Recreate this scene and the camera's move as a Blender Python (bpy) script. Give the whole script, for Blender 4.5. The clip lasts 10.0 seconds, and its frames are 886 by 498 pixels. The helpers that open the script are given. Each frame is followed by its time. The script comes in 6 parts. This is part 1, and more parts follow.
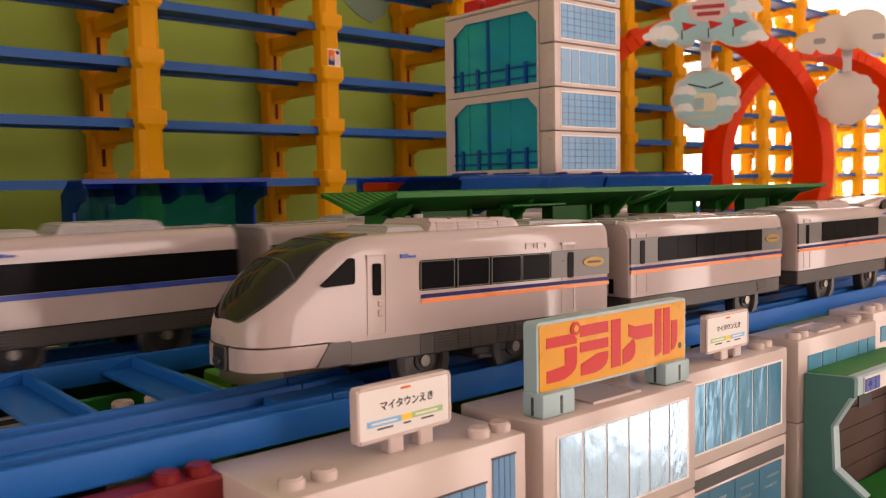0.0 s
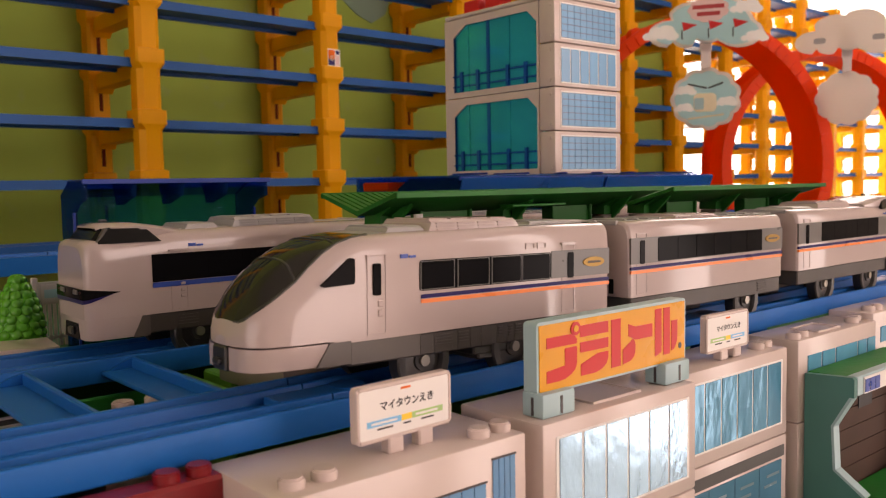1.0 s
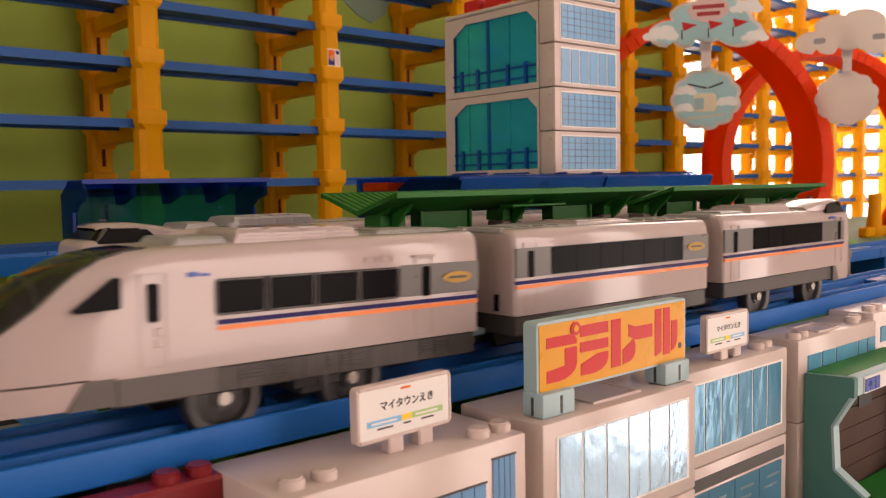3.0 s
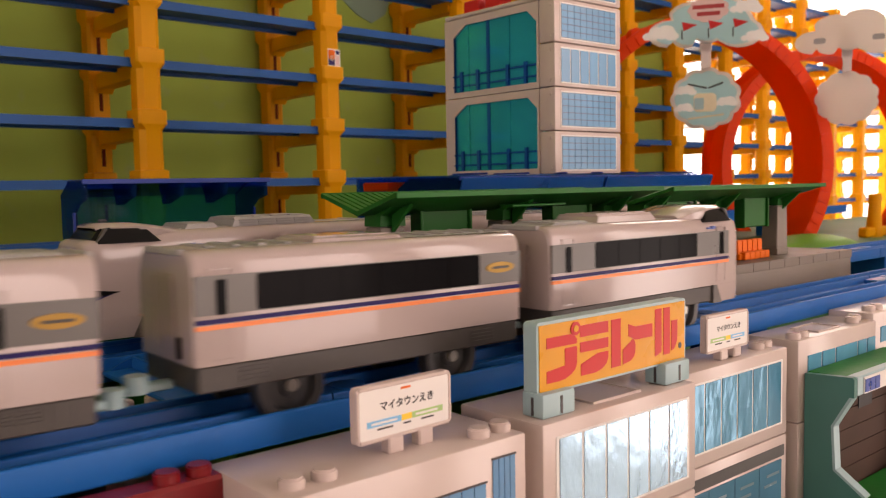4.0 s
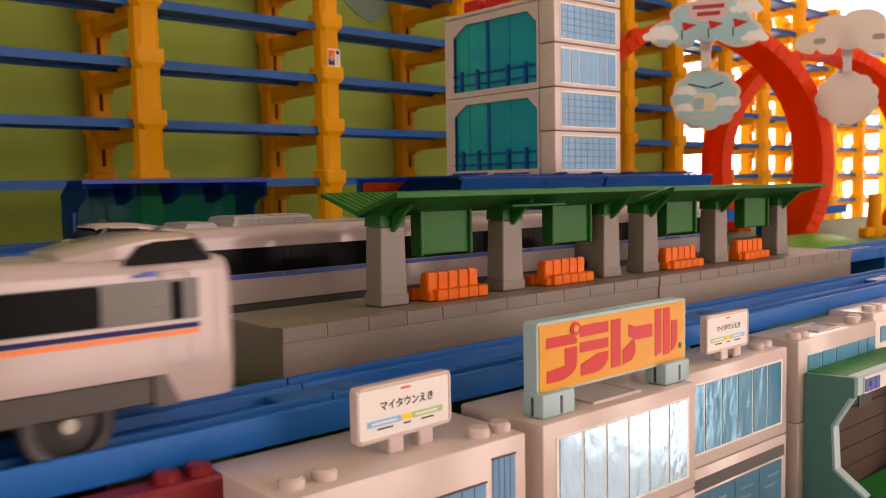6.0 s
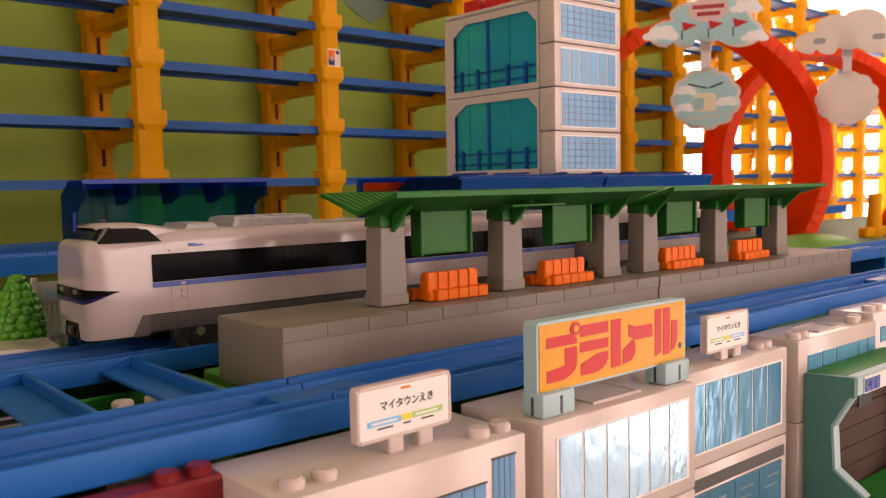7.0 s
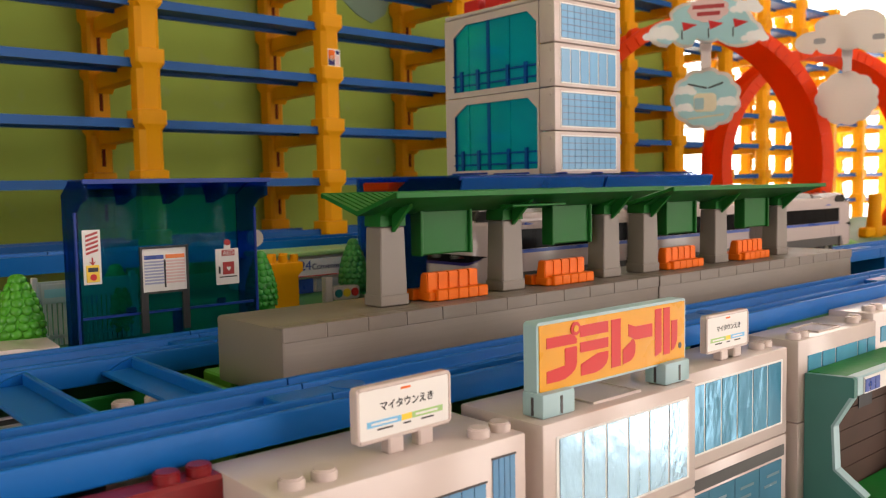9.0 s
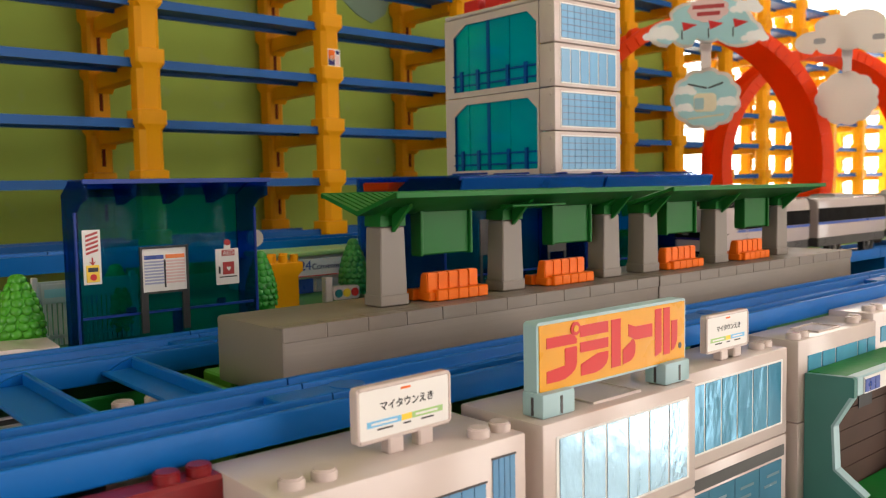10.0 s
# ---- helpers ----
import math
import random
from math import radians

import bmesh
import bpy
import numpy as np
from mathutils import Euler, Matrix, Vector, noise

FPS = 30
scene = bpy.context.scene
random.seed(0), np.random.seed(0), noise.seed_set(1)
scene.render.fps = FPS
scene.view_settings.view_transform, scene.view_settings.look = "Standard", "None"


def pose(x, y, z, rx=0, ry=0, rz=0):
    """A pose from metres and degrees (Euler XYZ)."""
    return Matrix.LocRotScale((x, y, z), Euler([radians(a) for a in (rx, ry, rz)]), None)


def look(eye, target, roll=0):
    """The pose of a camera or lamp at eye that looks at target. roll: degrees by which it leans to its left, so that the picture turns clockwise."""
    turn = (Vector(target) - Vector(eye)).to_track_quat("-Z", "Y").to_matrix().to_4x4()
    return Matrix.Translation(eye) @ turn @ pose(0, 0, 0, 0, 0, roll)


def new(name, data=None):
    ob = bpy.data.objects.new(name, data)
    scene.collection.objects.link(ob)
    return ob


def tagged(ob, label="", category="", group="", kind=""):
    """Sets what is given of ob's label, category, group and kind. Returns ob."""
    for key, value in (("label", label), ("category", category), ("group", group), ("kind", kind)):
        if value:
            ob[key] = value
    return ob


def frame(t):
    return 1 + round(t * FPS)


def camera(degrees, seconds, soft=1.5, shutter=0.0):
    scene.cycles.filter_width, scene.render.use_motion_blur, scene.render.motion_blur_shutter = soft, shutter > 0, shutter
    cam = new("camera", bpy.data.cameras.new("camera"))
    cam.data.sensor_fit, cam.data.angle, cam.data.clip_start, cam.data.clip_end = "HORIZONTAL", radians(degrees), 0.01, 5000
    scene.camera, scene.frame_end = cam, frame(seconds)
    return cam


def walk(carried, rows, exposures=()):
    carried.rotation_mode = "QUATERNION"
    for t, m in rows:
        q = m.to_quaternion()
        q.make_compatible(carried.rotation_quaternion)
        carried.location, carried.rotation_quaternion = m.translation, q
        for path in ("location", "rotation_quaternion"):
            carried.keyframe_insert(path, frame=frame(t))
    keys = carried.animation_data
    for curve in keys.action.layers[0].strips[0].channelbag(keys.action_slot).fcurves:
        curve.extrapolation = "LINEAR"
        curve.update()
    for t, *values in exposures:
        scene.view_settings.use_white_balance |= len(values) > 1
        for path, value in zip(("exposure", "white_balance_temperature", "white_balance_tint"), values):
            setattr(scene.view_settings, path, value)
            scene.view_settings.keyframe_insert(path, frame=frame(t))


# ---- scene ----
# Model railway diorama. x runs along the tracks, y away from the camera, z up; z = 0 is the top of the grey platform.
EYE = Vector((-0.1441, -0.2525, 0.0472))
YAW, PITCH, ROLL = radians(40.594), radians(-4.246), -1.076
AIM = EYE + Vector((math.cos(PITCH) * math.sin(YAW), math.cos(PITCH) * math.cos(YAW), math.sin(PITCH)))
cam = camera(54.76, 10.0, soft=1.15, shutter=0.5)
cam.data.dof.use_dof, cam.data.dof.focus_distance, cam.data.dof.aperture_fstop = True, 0.36, 28.0
walk(cam, [(0.0, look(EYE, AIM, ROLL)), (10.0, look(EYE, AIM, ROLL))], exposures=[(0.0, -1.34, 7150, 26), (5.7, -1.34, 7150, 25), (6.8, -1.19, 7200, 29), (7.8, -1.17, 7200, 30), (8.5, -1.16, 6850, 21), (9.0, -1.12, 6500, 12), (9.5, -1.10, 6350, 7), (10.0, -1.10, 6350, 8)])

# ---- light ----
world = bpy.data.worlds.new("world")
scene.world = world
world.use_nodes = True
wn = world.node_tree.nodes
sky = wn.new("ShaderNodeTexSky")
sky.sky_type, sky.sun_disc = "NISHITA", False
SUN_DIR = Vector((0.52, -0.16, 0.80)).normalized()
sky.sun_elevation = math.asin(SUN_DIR.z)
sky.sun_rotation = math.atan2(SUN_DIR.x, SUN_DIR.y)
world.node_tree.links.new(sky.outputs["Color"], wn["Background"].inputs["Color"])
wn["Background"].inputs["Strength"].default_value = 0.12
# The west lamp is added fill for the -x faces; its window is unseen.
for name, eye, aim, sx, sz, power in (("window_light_east", (2.05, -1.66, 0.2), (0.0, -1.66, 0.2), 0.75, 2.0, 28.0), ("window_light_south", (0.95, -2.15, 0.45), (0.95, 0.0, 0.45), 1.1, 1.7, 72.0),
                                      ("window_light_north", (1.5, 1.55, 0.5), (1.5, 0.0, 0.5), 1.1, 1.5, 95.0), ("fill_light_west", (-2.15, -0.6, 0.3), (0.0, -0.6, 0.2), 1.8, 1.3, 44.0), ("window_light_northeast", (2.05, 0.97, 0.3), (0.0, 0.97, 0.3), 0.85, 1.9, 26.0)):
    lamp = new(name, bpy.data.lights.new(name, "AREA"))
    lamp.data.shape, lamp.data.size, lamp.data.size_y, lamp.data.energy, lamp.data.color = "RECTANGLE", sx, sz, power, (1.0, 0.87, 0.79)
    lamp.matrix_world = look(eye, aim)
sun = new("sun", bpy.data.lights.new("sun", "SUN"))
sun.data.energy, sun.data.angle, sun.data.color = 4.0, radians(0.6), (1.0, 0.9, 0.78)
sun.matrix_world = look((0, 0, 3), Vector((0, 0, 3)) - SUN_DIR)


# ---- materials ----
def mat(name, col, rough=0.4, metal=0.0, vary=0.08, scale=60.0, bump=0.04, bscale=400.0, coat=0.0, wear=0.0, spec=0.5):
    """Moulded or painted surface: broad tint drift, fine grain in gloss and relief, a few scuffs."""
    m = bpy.data.materials.new(name)
    m.use_nodes = True
    n, l = m.node_tree.nodes, m.node_tree.links
    b = n["Principled BSDF"]
    b.inputs["Metallic"].default_value = metal
    b.inputs["Coat Weight"].default_value = coat
    b.inputs["Specular IOR Level"].default_value = spec
    tc = n.new("ShaderNodeTexCoord")
    big = n.new("ShaderNodeTexNoise")
    big.inputs["Scale"].default_value, big.inputs["Detail"].default_value = scale, 4.0
    l.new(tc.outputs["Object"], big.inputs["Vector"])
    mix = n.new("ShaderNodeMix")
    mix.data_type = "RGBA"
    c = Vector(col[:3])
    mix.inputs["A"].default_value = (*(c * (1 - vary)), 1)
    mix.inputs["B"].default_value = (*[min(1.0, v * (1 + vary)) for v in c], 1)
    l.new(big.outputs["Fac"], mix.inputs["Factor"])
    out = mix.outputs["Result"]
    if wear > 0:
        sc = n.new("ShaderNodeTexNoise")
        sc.inputs["Scale"].default_value, sc.inputs["Detail"].default_value = scale * 5, 8.0
        l.new(tc.outputs["Object"], sc.inputs["Vector"])
        rp = n.new("ShaderNodeMapRange")
        rp.inputs["From Min"].default_value, rp.inputs["From Max"].default_value = 0.62, 0.75
        rp.inputs["To Max"].default_value = wear
        l.new(sc.outputs["Fac"], rp.inputs["Value"])
        m2 = n.new("ShaderNodeMix")
        m2.data_type = "RGBA"
        l.new(rp.outputs["Result"], m2.inputs["Factor"])
        l.new(out, m2.inputs["A"])
        g = sum(c) / 3
        m2.inputs["B"].default_value = (*[0.5 * v + 0.5 * (g * 0.6 + 0.12) for v in c], 1)
        out = m2.outputs["Result"]
    l.new(out, b.inputs["Base Color"])
    fine = n.new("ShaderNodeTexNoise")
    fine.inputs["Scale"].default_value, fine.inputs["Detail"].default_value = bscale, 6.0
    l.new(tc.outputs["Object"], fine.inputs["Vector"])
    rr = n.new("ShaderNodeMapRange")
    rr.inputs["To Min"].default_value, rr.inputs["To Max"].default_value = max(0.02, rough - 0.1), min(1.0, rough + 0.1)
    l.new(big.outputs["Fac"], rr.inputs["Value"])
    l.new(rr.outputs["Result"], b.inputs["Roughness"])
    bp = n.new("ShaderNodeBump")
    bp.inputs["Strength"].default_value, bp.inputs["Distance"].default_value = bump, 0.0006
    l.new(fine.outputs["Fac"], bp.inputs["Height"])
    l.new(bp.outputs["Normal"], b.inputs["Normal"])
    return m


def clear(name, col, rough=0.06, alpha=0.45, wav=0.05):
    """Tinted see-through plastic sheet: part tinted pass-through, part glossy body colour."""
    m = bpy.data.materials.new(name)
    m.use_nodes = True
    n, l = m.node_tree.nodes, m.node_tree.links
    b = n["Principled BSDF"]
    b.inputs["Base Color"].default_value = (*[v * 0.6 for v in col], 1)
    b.inputs["Roughness"].default_value = rough
    b.inputs["Specular IOR Level"].default_value = 0.25
    tr = n.new("ShaderNodeBsdfTransparent")
    tr.inputs["Color"].default_value = (*[v ** 0.6 for v in col], 1)
    mx = n.new("ShaderNodeMixShader")
    mx.inputs["Fac"].default_value = alpha
    l.new(tr.outputs[0], mx.inputs[1])
    l.new(b.outputs[0], mx.inputs[2])
    l.new(mx.outputs[0], n["Material Output"].inputs["Surface"])
    tc, nz, bp = n.new("ShaderNodeTexCoord"), n.new("ShaderNodeTexNoise"), n.new("ShaderNodeBump")
    nz.inputs["Scale"].default_value = 90.0
    l.new(tc.outputs["Object"], nz.inputs["Vector"])
    bp.inputs["Strength"].default_value, bp.inputs["Distance"].default_value = wav, 0.001
    l.new(nz.outputs["Fac"], bp.inputs["Height"])
    l.new(bp.outputs["Normal"], b.inputs["Normal"])
    return m


def glow(name, col, strength):
    m = bpy.data.materials.new(name)
    m.use_nodes = True
    b = m.node_tree.nodes["Principled BSDF"]
    b.inputs["Base Color"].default_value = (*col, 1)
    b.inputs["Emission Color"].default_value = (*col, 1)
    b.inputs["Emission Strength"].default_value = strength
    return m


def outside(name, strength):
    """Sunlit distance: mostly burnt out, with soft drifts of green."""
    m = glow(name, (1.0, 0.97, 0.9), strength)
    n, l = m.node_tree.nodes, m.node_tree.links
    tc, nz, rp = n.new("ShaderNodeTexCoord"), n.new("ShaderNodeTexNoise"), n.new("ShaderNodeValToRGB")
    nz.inputs["Scale"].default_value, nz.inputs["Detail"].default_value = 1.6, 3.0
    l.new(tc.outputs["Object"], nz.inputs["Vector"])
    rp.color_ramp.elements[0].position, rp.color_ramp.elements[0].color = 0.34, (0.16, 0.24, 0.09, 1)
    rp.color_ramp.elements[1].position, rp.color_ramp.elements[1].color = 0.46, (1.0, 0.97, 0.9, 1)
    l.new(nz.outputs["Fac"], rp.inputs["Fac"])
    l.new(rp.outputs["Color"], n["Principled BSDF"].inputs["Emission Color"])
    return m


M = {
    "white": mat("train_white", (0.440, 0.360, 0.346), 0.14, vary=0.02, bump=0.004, coat=0.2),
    "roofgrey": mat("roof_grey", (0.33, 0.32, 0.32), 0.38, vary=0.08),
    "skirt": mat("skirt_grey", (0.052, 0.045, 0.041), 0.45, vary=0.1, wear=0.15),
    "bandgrey": mat("band_grey", (0.105, 0.098, 0.092), 0.3, vary=0.06),
    "screen": mat("smoked_screen", (0.020, 0.018, 0.017), 0.05, vary=0.15, bump=0.002, spec=0.26),
    "cabglass": mat("cab_glass_black", (0.008, 0.008, 0.008), 0.08, bump=0.002, spec=0.10),
    "skirtlight": mat("skirt_light_grey", (0.085, 0.074, 0.068), 0.4, vary=0.1, wear=0.1),
    "black": mat("gloss_black", (0.006, 0.006, 0.007), 0.13, vary=0.1, bump=0.01, spec=0.03),
    "rubber": mat("rubber_black", (0.020, 0.019, 0.020), 0.36, vary=0.15, wear=0.3),
    "navy": mat("navy_line", (0.022, 0.016, 0.10), 0.3, spec=0.12),
    "lineblue": mat("blue_line", (0.03, 0.075, 0.36), 0.3),
    "orange_line": mat("orange_line", (0.85, 0.22, 0.05), 0.3),
    "gold": mat("gold_mark", (0.30, 0.17, 0.025), 0.35, metal=0.4),
    "metal": mat("axle_metal", (0.36, 0.34, 0.31), 0.3, metal=0.9),
    "rail": mat("rail_blue", (0.005, 0.120, 0.43), 0.34, vary=0.1, scale=35, bump=0.05, wear=0.10, spec=0.16),
    "platform": mat("platform_grey", (0.200, 0.165, 0.135), 0.42, spec=0.35, vary=0.08, scale=45, bump=0.08, bscale=900, wear=0.10),
    "pillar": mat("pillar_grey", (0.215, 0.180, 0.155), 0.48, vary=0.05, bump=0.06, bscale=900),
    "canopy": mat("canopy_green", (0.008, 0.125, 0.016), 0.45, spec=0.25, vary=0.1, bump=0.04, wear=0.06),
    "bench": mat("bench_orange", (0.78, 0.145, 0.004), 0.42, spec=0.2, vary=0.08),
    "bwhite": mat("block_white", (0.61, 0.51, 0.475), 0.20, vary=0.035, scale=40, bump=0.03, wear=0.05),
    "yellow": mat("pier_yellow", (0.95, 0.43, 0.004), 0.45, spec=0.2, vary=0.1, scale=30, wear=0.08),
    "shelfblue": mat("shelf_blue", (0.010, 0.088, 0.30), 0.4, vary=0.15, scale=20, wear=0.1, spec=0.16),
    # strong blotches in the wall colour stand in for soft shelf and post shadows
    "wallgreen": mat("wall_green", (0.33, 0.44, 0.078), 0.75, spec=0.15, vary=0.22, scale=7, wear=0.4, bump=0.1, bscale=120),
    "red": mat("block_red", (0.22, 0.008, 0.012), 0.35, vary=0.1),
    "loop": mat("loop_red", (0.86, 0.085, 0.008), 0.4, vary=0.08, spec=0.18),
    "slot": mat("slot_brown", (0.16, 0.03, 0.006), 0.7, spec=0.1),
    "grass": mat("grass_green", (0.11, 0.36, 0.025), 0.5, vary=0.15, scale=80, bump=0.3, bscale=700),
    "board": mat("board_green", (0.03, 0.14, 0.04), 0.55, vary=0.2, scale=15, bump=0.15),
    "tree": mat("tree_green", (0.07, 0.36, 0.018), 0.26, vary=0.12, bump=0.05),
    "midtree": mat("mid_tree_green", (0.035, 0.30, 0.03), 0.26, vary=0.12),
    "darktree": mat("dark_tree_green", (0.03, 0.22, 0.03), 0.4, vary=0.12),
    "teal": mat("teal_plastic", (0.065, 0.205, 0.185), 0.35, spec=0.35, vary=0.08, wear=0.06),
    "palegrey": mat("pale_blue_grey", (0.34, 0.50, 0.53), 0.38, vary=0.04),
    "signyellow": mat("sign_yellow", (0.72, 0.325, 0.014), 0.30, spec=0.22, vary=0.05, bump=0.08, bscale=160),
    "signred": mat("sign_red", (0.60, 0.030, 0.028), 0.32, spec=0.2, vary=0.05),
    "paper": mat("paper_white", (0.76, 0.74, 0.71), 0.4, vary=0.02, bump=0.05, bscale=250),
    "ink": mat("ink_black", (0.02, 0.02, 0.022), 0.5),
    "gridline": mat("grid_line_blue", (0.03, 0.09, 0.18), 0.3),
    "printgrey": mat("print_grey_blue", (0.16, 0.25, 0.30), 0.25, vary=0.1),
    "stickerdark": mat("window_sticker_dark", (0.07, 0.20, 0.30), 0.12, vary=0.3, scale=28, bump=0.2, bscale=75),
    "skyblue": mat("sticker_blue", (0.18, 0.50, 0.78), 0.35, vary=0.05),
    "limegreen": mat("sticker_green", (0.34, 0.55, 0.20), 0.35, vary=0.05),
    "amber": mat("sticker_amber", (0.88, 0.60, 0.03), 0.35),
    "cloud": mat("cloud_blue", (0.52, 0.82, 0.86), 0.4, vary=0.08, scale=25),
    "cloudcard": mat("cloud_card", (0.90, 0.88, 0.86), 0.5, vary=0.03),
    "cloudprint": mat("cloud_print_white", (0.88, 0.87, 0.85), 0.4, vary=0.03),
    "road": mat("road_grey", (0.06, 0.06, 0.06), 0.6, vary=0.15),
    "strippane": mat("strip_pane_blue", (0.12, 0.30, 0.52), 0.12, vary=0.2, scale=60, bump=0.05),
    "tealpane": mat("teal_pane", (0.09, 0.33, 0.50), 0.12, vary=0.2, scale=60, bump=0.05),
    "towerpane": mat("tower_pane_blue", (0.085, 0.29, 0.52), 0.18, vary=0.25, scale=30, bump=0.08, bscale=80),
    "roofgreen": mat("roof_plate_green", (0.012, 0.19, 0.03), 0.5, spec=0.2, vary=0.2, scale=60, bump=0.3, bscale=300),
    "brownpanel": mat("brown_print", (0.075, 0.045, 0.036), 0.6, spec=0.12, vary=0.35, scale=60),
    "darkred": mat("print_red", (0.40, 0.03, 0.03), 0.45),
    "rowblue": mat("row_blue", (0.36, 0.38, 0.55), 0.5),
    "rowpink": mat("row_pink", (0.72, 0.50, 0.48), 0.5),
    "tealdark": clear("clear_blue_green", (0.02, 0.42, 0.50), alpha=0.13),
    "tealback": mat("pale_teal_back", (0.75, 0.92, 0.94), 0.4),
    "tealdarkp": mat("dark_teal", (0.01, 0.16, 0.18), 0.4),
    "trim": mat("trim_dark", (0.05, 0.045, 0.045), 0.4),
    "blue": clear("clear_blue", (0.02, 0.15, 0.50), alpha=0.15),
    "deckblue": clear("clear_blue_deck", (0.03, 0.24, 0.78), alpha=0.45),
    "tealclear": clear("clear_teal", (0.005, 0.84, 1.0), alpha=0.40),
    "navyclear": mat("edge_navy", (0.010, 0.035, 0.24), 0.35, spec=0.2),
    "ceil": mat("ceiling_white", (0.7, 0.68, 0.64), 0.8, scale=3),
    "roomwall": mat("room_wall", (0.55, 0.50, 0.44), 0.8, scale=3),
    "roomfloor": mat("room_floor", (0.46, 0.40, 0.34), 0.4, scale=4),
    "cream": mat("cream_plastic", (0.78, 0.68, 0.48), 0.4),
    "wallblue": mat("wall_blue_print", (0.19, 0.29, 0.21), 0.7, vary=0.2, scale=12),
    "frame": mat("window_frame_grey", (0.5, 0.5, 0.5), 0.5),
    "glassout": outside("daylight_outside", 6.5),
}


def foil(name, col, metal):
    """Wrinkled glossy foil sheet: streaks that run up and down."""
    m = mat(name, col, 0.09, metal=metal, vary=0.25, scale=24, bump=0.0)
    n, l = m.node_tree.nodes, m.node_tree.links
    tc, mp, nz, bp = n.new("ShaderNodeTexCoord"), n.new("ShaderNodeMapping"), n.new("ShaderNodeTexNoise"), n.new("ShaderNodeBump")
    mp.inputs["Scale"].default_value = (1.0, 1.0, 0.55)
    nz.inputs["Scale"].default_value, nz.inputs["Detail"].default_value, nz.inputs["Roughness"].default_value = 105.0, 6.0, 0.5
    bp.inputs["Strength"].default_value, bp.inputs["Distance"].default_value = 0.42, 0.0011
    l.new(tc.outputs["Object"], mp.inputs["Vector"])
    l.new(mp.outputs["Vector"], nz.inputs["Vector"])
    l.new(nz.outputs["Fac"], bp.inputs["Height"])
    l.new(bp.outputs["Normal"], n["Principled BSDF"].inputs["Normal"])
    return m


M["sticker"] = foil("window_sticker", (0.36, 0.58, 0.76), 0.72)
M["stickerteal"] = foil("window_sticker_teal", (0.07, 0.27, 0.42), 0.30)


def let_light_through(m, share, tint):
    """Thin moulded plastic or card that glows when lit from behind."""
    n, l = m.node_tree.nodes, m.node_tree.links
    tl, mx = n.new("ShaderNodeBsdfTranslucent"), n.new("ShaderNodeMixShader")
    tl.inputs["Color"].default_value = (*tint, 1)
    mx.inputs["Fac"].default_value = share
    l.new(n["Principled BSDF"].outputs[0], mx.inputs[1])
    l.new(tl.outputs[0], mx.inputs[2])
    l.new(mx.outputs[0], n["Material Output"].inputs["Surface"])


let_light_through(M["loop"], 0.52, (1.0, 0.20, 0.010))
let_light_through(M["yellow"], 0.34, (1.0, 0.68, 0.04))
let_light_through(M["cloudcard"], 0.80, (0.85, 0.80, 0.76))
let_light_through(M["cloud"], 0.35, (0.45, 0.68, 0.70))


# ---- mesh helpers ----
def box(bm, x0, x1, y0, y1, z0, z1, bev=0.0, seg=1):
    r = bmesh.ops.create_cube(bm, size=1.0, matrix=Matrix.LocRotScale(((x0 + x1) / 2, (y0 + y1) / 2, (z0 + z1) / 2), None, (abs(x1 - x0), abs(y1 - y0), abs(z1 - z0))))
    if bev > 0:
        es = {e for v in r["verts"] for e in v.link_edges}
        bmesh.ops.bevel(bm, geom=list(es), offset=bev, segments=seg, affect="EDGES", profile=0.5)
    return bm


def cyl(bm, c, r, h, axis="z", n=20, r2=None):
    m = Matrix.Translation(c)
    if axis == "y":
        m = m @ Matrix.Rotation(radians(-90), 4, "X")
    elif axis == "x":
        m = m @ Matrix.Rotation(radians(90), 4, "Y")
    bmesh.ops.create_cone(bm, cap_ends=True, segments=n, radius1=r, radius2=r if r2 is None else r2, depth=h, matrix=m)
    return bm


def prism(bm, pts, axis, a, b):
    """Extrude a closed outline along an axis. axis y: outline in (x, z); x: in (y, z); z: in (x, y)."""
    def at(p, d):
        return {"y": (p[0], d, p[1]), "x": (d, p[0], p[1]), "z": (p[0], p[1], d)}[axis]
    va = [bm.verts.new(at(p, a)) for p in pts]
    vb = [bm.verts.new(at(p, b)) for p in pts]
    n = len(pts)
    fs = [bm.faces.new(va), bm.faces.new(vb[::-1])]
    for i in range(n):
        fs.append(bm.faces.new((va[i], vb[i], vb[(i + 1) % n], va[(i + 1) % n])))
    bmesh.ops.recalc_face_normals(bm, faces=fs)
    return bm


def loft(bm, rings, caps=True):
    vs = [[bm.verts.new(p) for p in r] for r in rings]
    n = len(rings[0])
    fs = []
    for a, b in zip(vs, vs[1:]):
        for i in range(n):
            fs.append(bm.faces.new((a[i], a[(i + 1) % n], b[(i + 1) % n], b[i])))
    if caps:
        fs += [bm.faces.new(vs[0]), bm.faces.new(vs[-1][::-1])]
    bmesh.ops.recalc_face_normals(bm, faces=fs)
    return bm


def B():
    return bmesh.new()


def mesh_of(name, bm, material, smooth=None):
    me = bpy.data.meshes.new(name)
    if smooth:
        for f in bm.faces:
            f.smooth = True
        for e in bm.edges:
            if len(e.link_faces) == 2 and e.calc_face_angle(0) > radians(smooth):
                e.smooth = False
    bm.to_mesh(me)
    bm.free()
    me.materials.append(material)
    return me


def part(name, bm, material, parent, label="", smooth=35, at=None):
    """One mesh object under a thing or part."""
    ob = new(name, mesh_of(name, bm, material, smooth))
    ob.parent = parent
    if at is not None:
        ob.matrix_basis = at
    return tagged(ob, label=label)


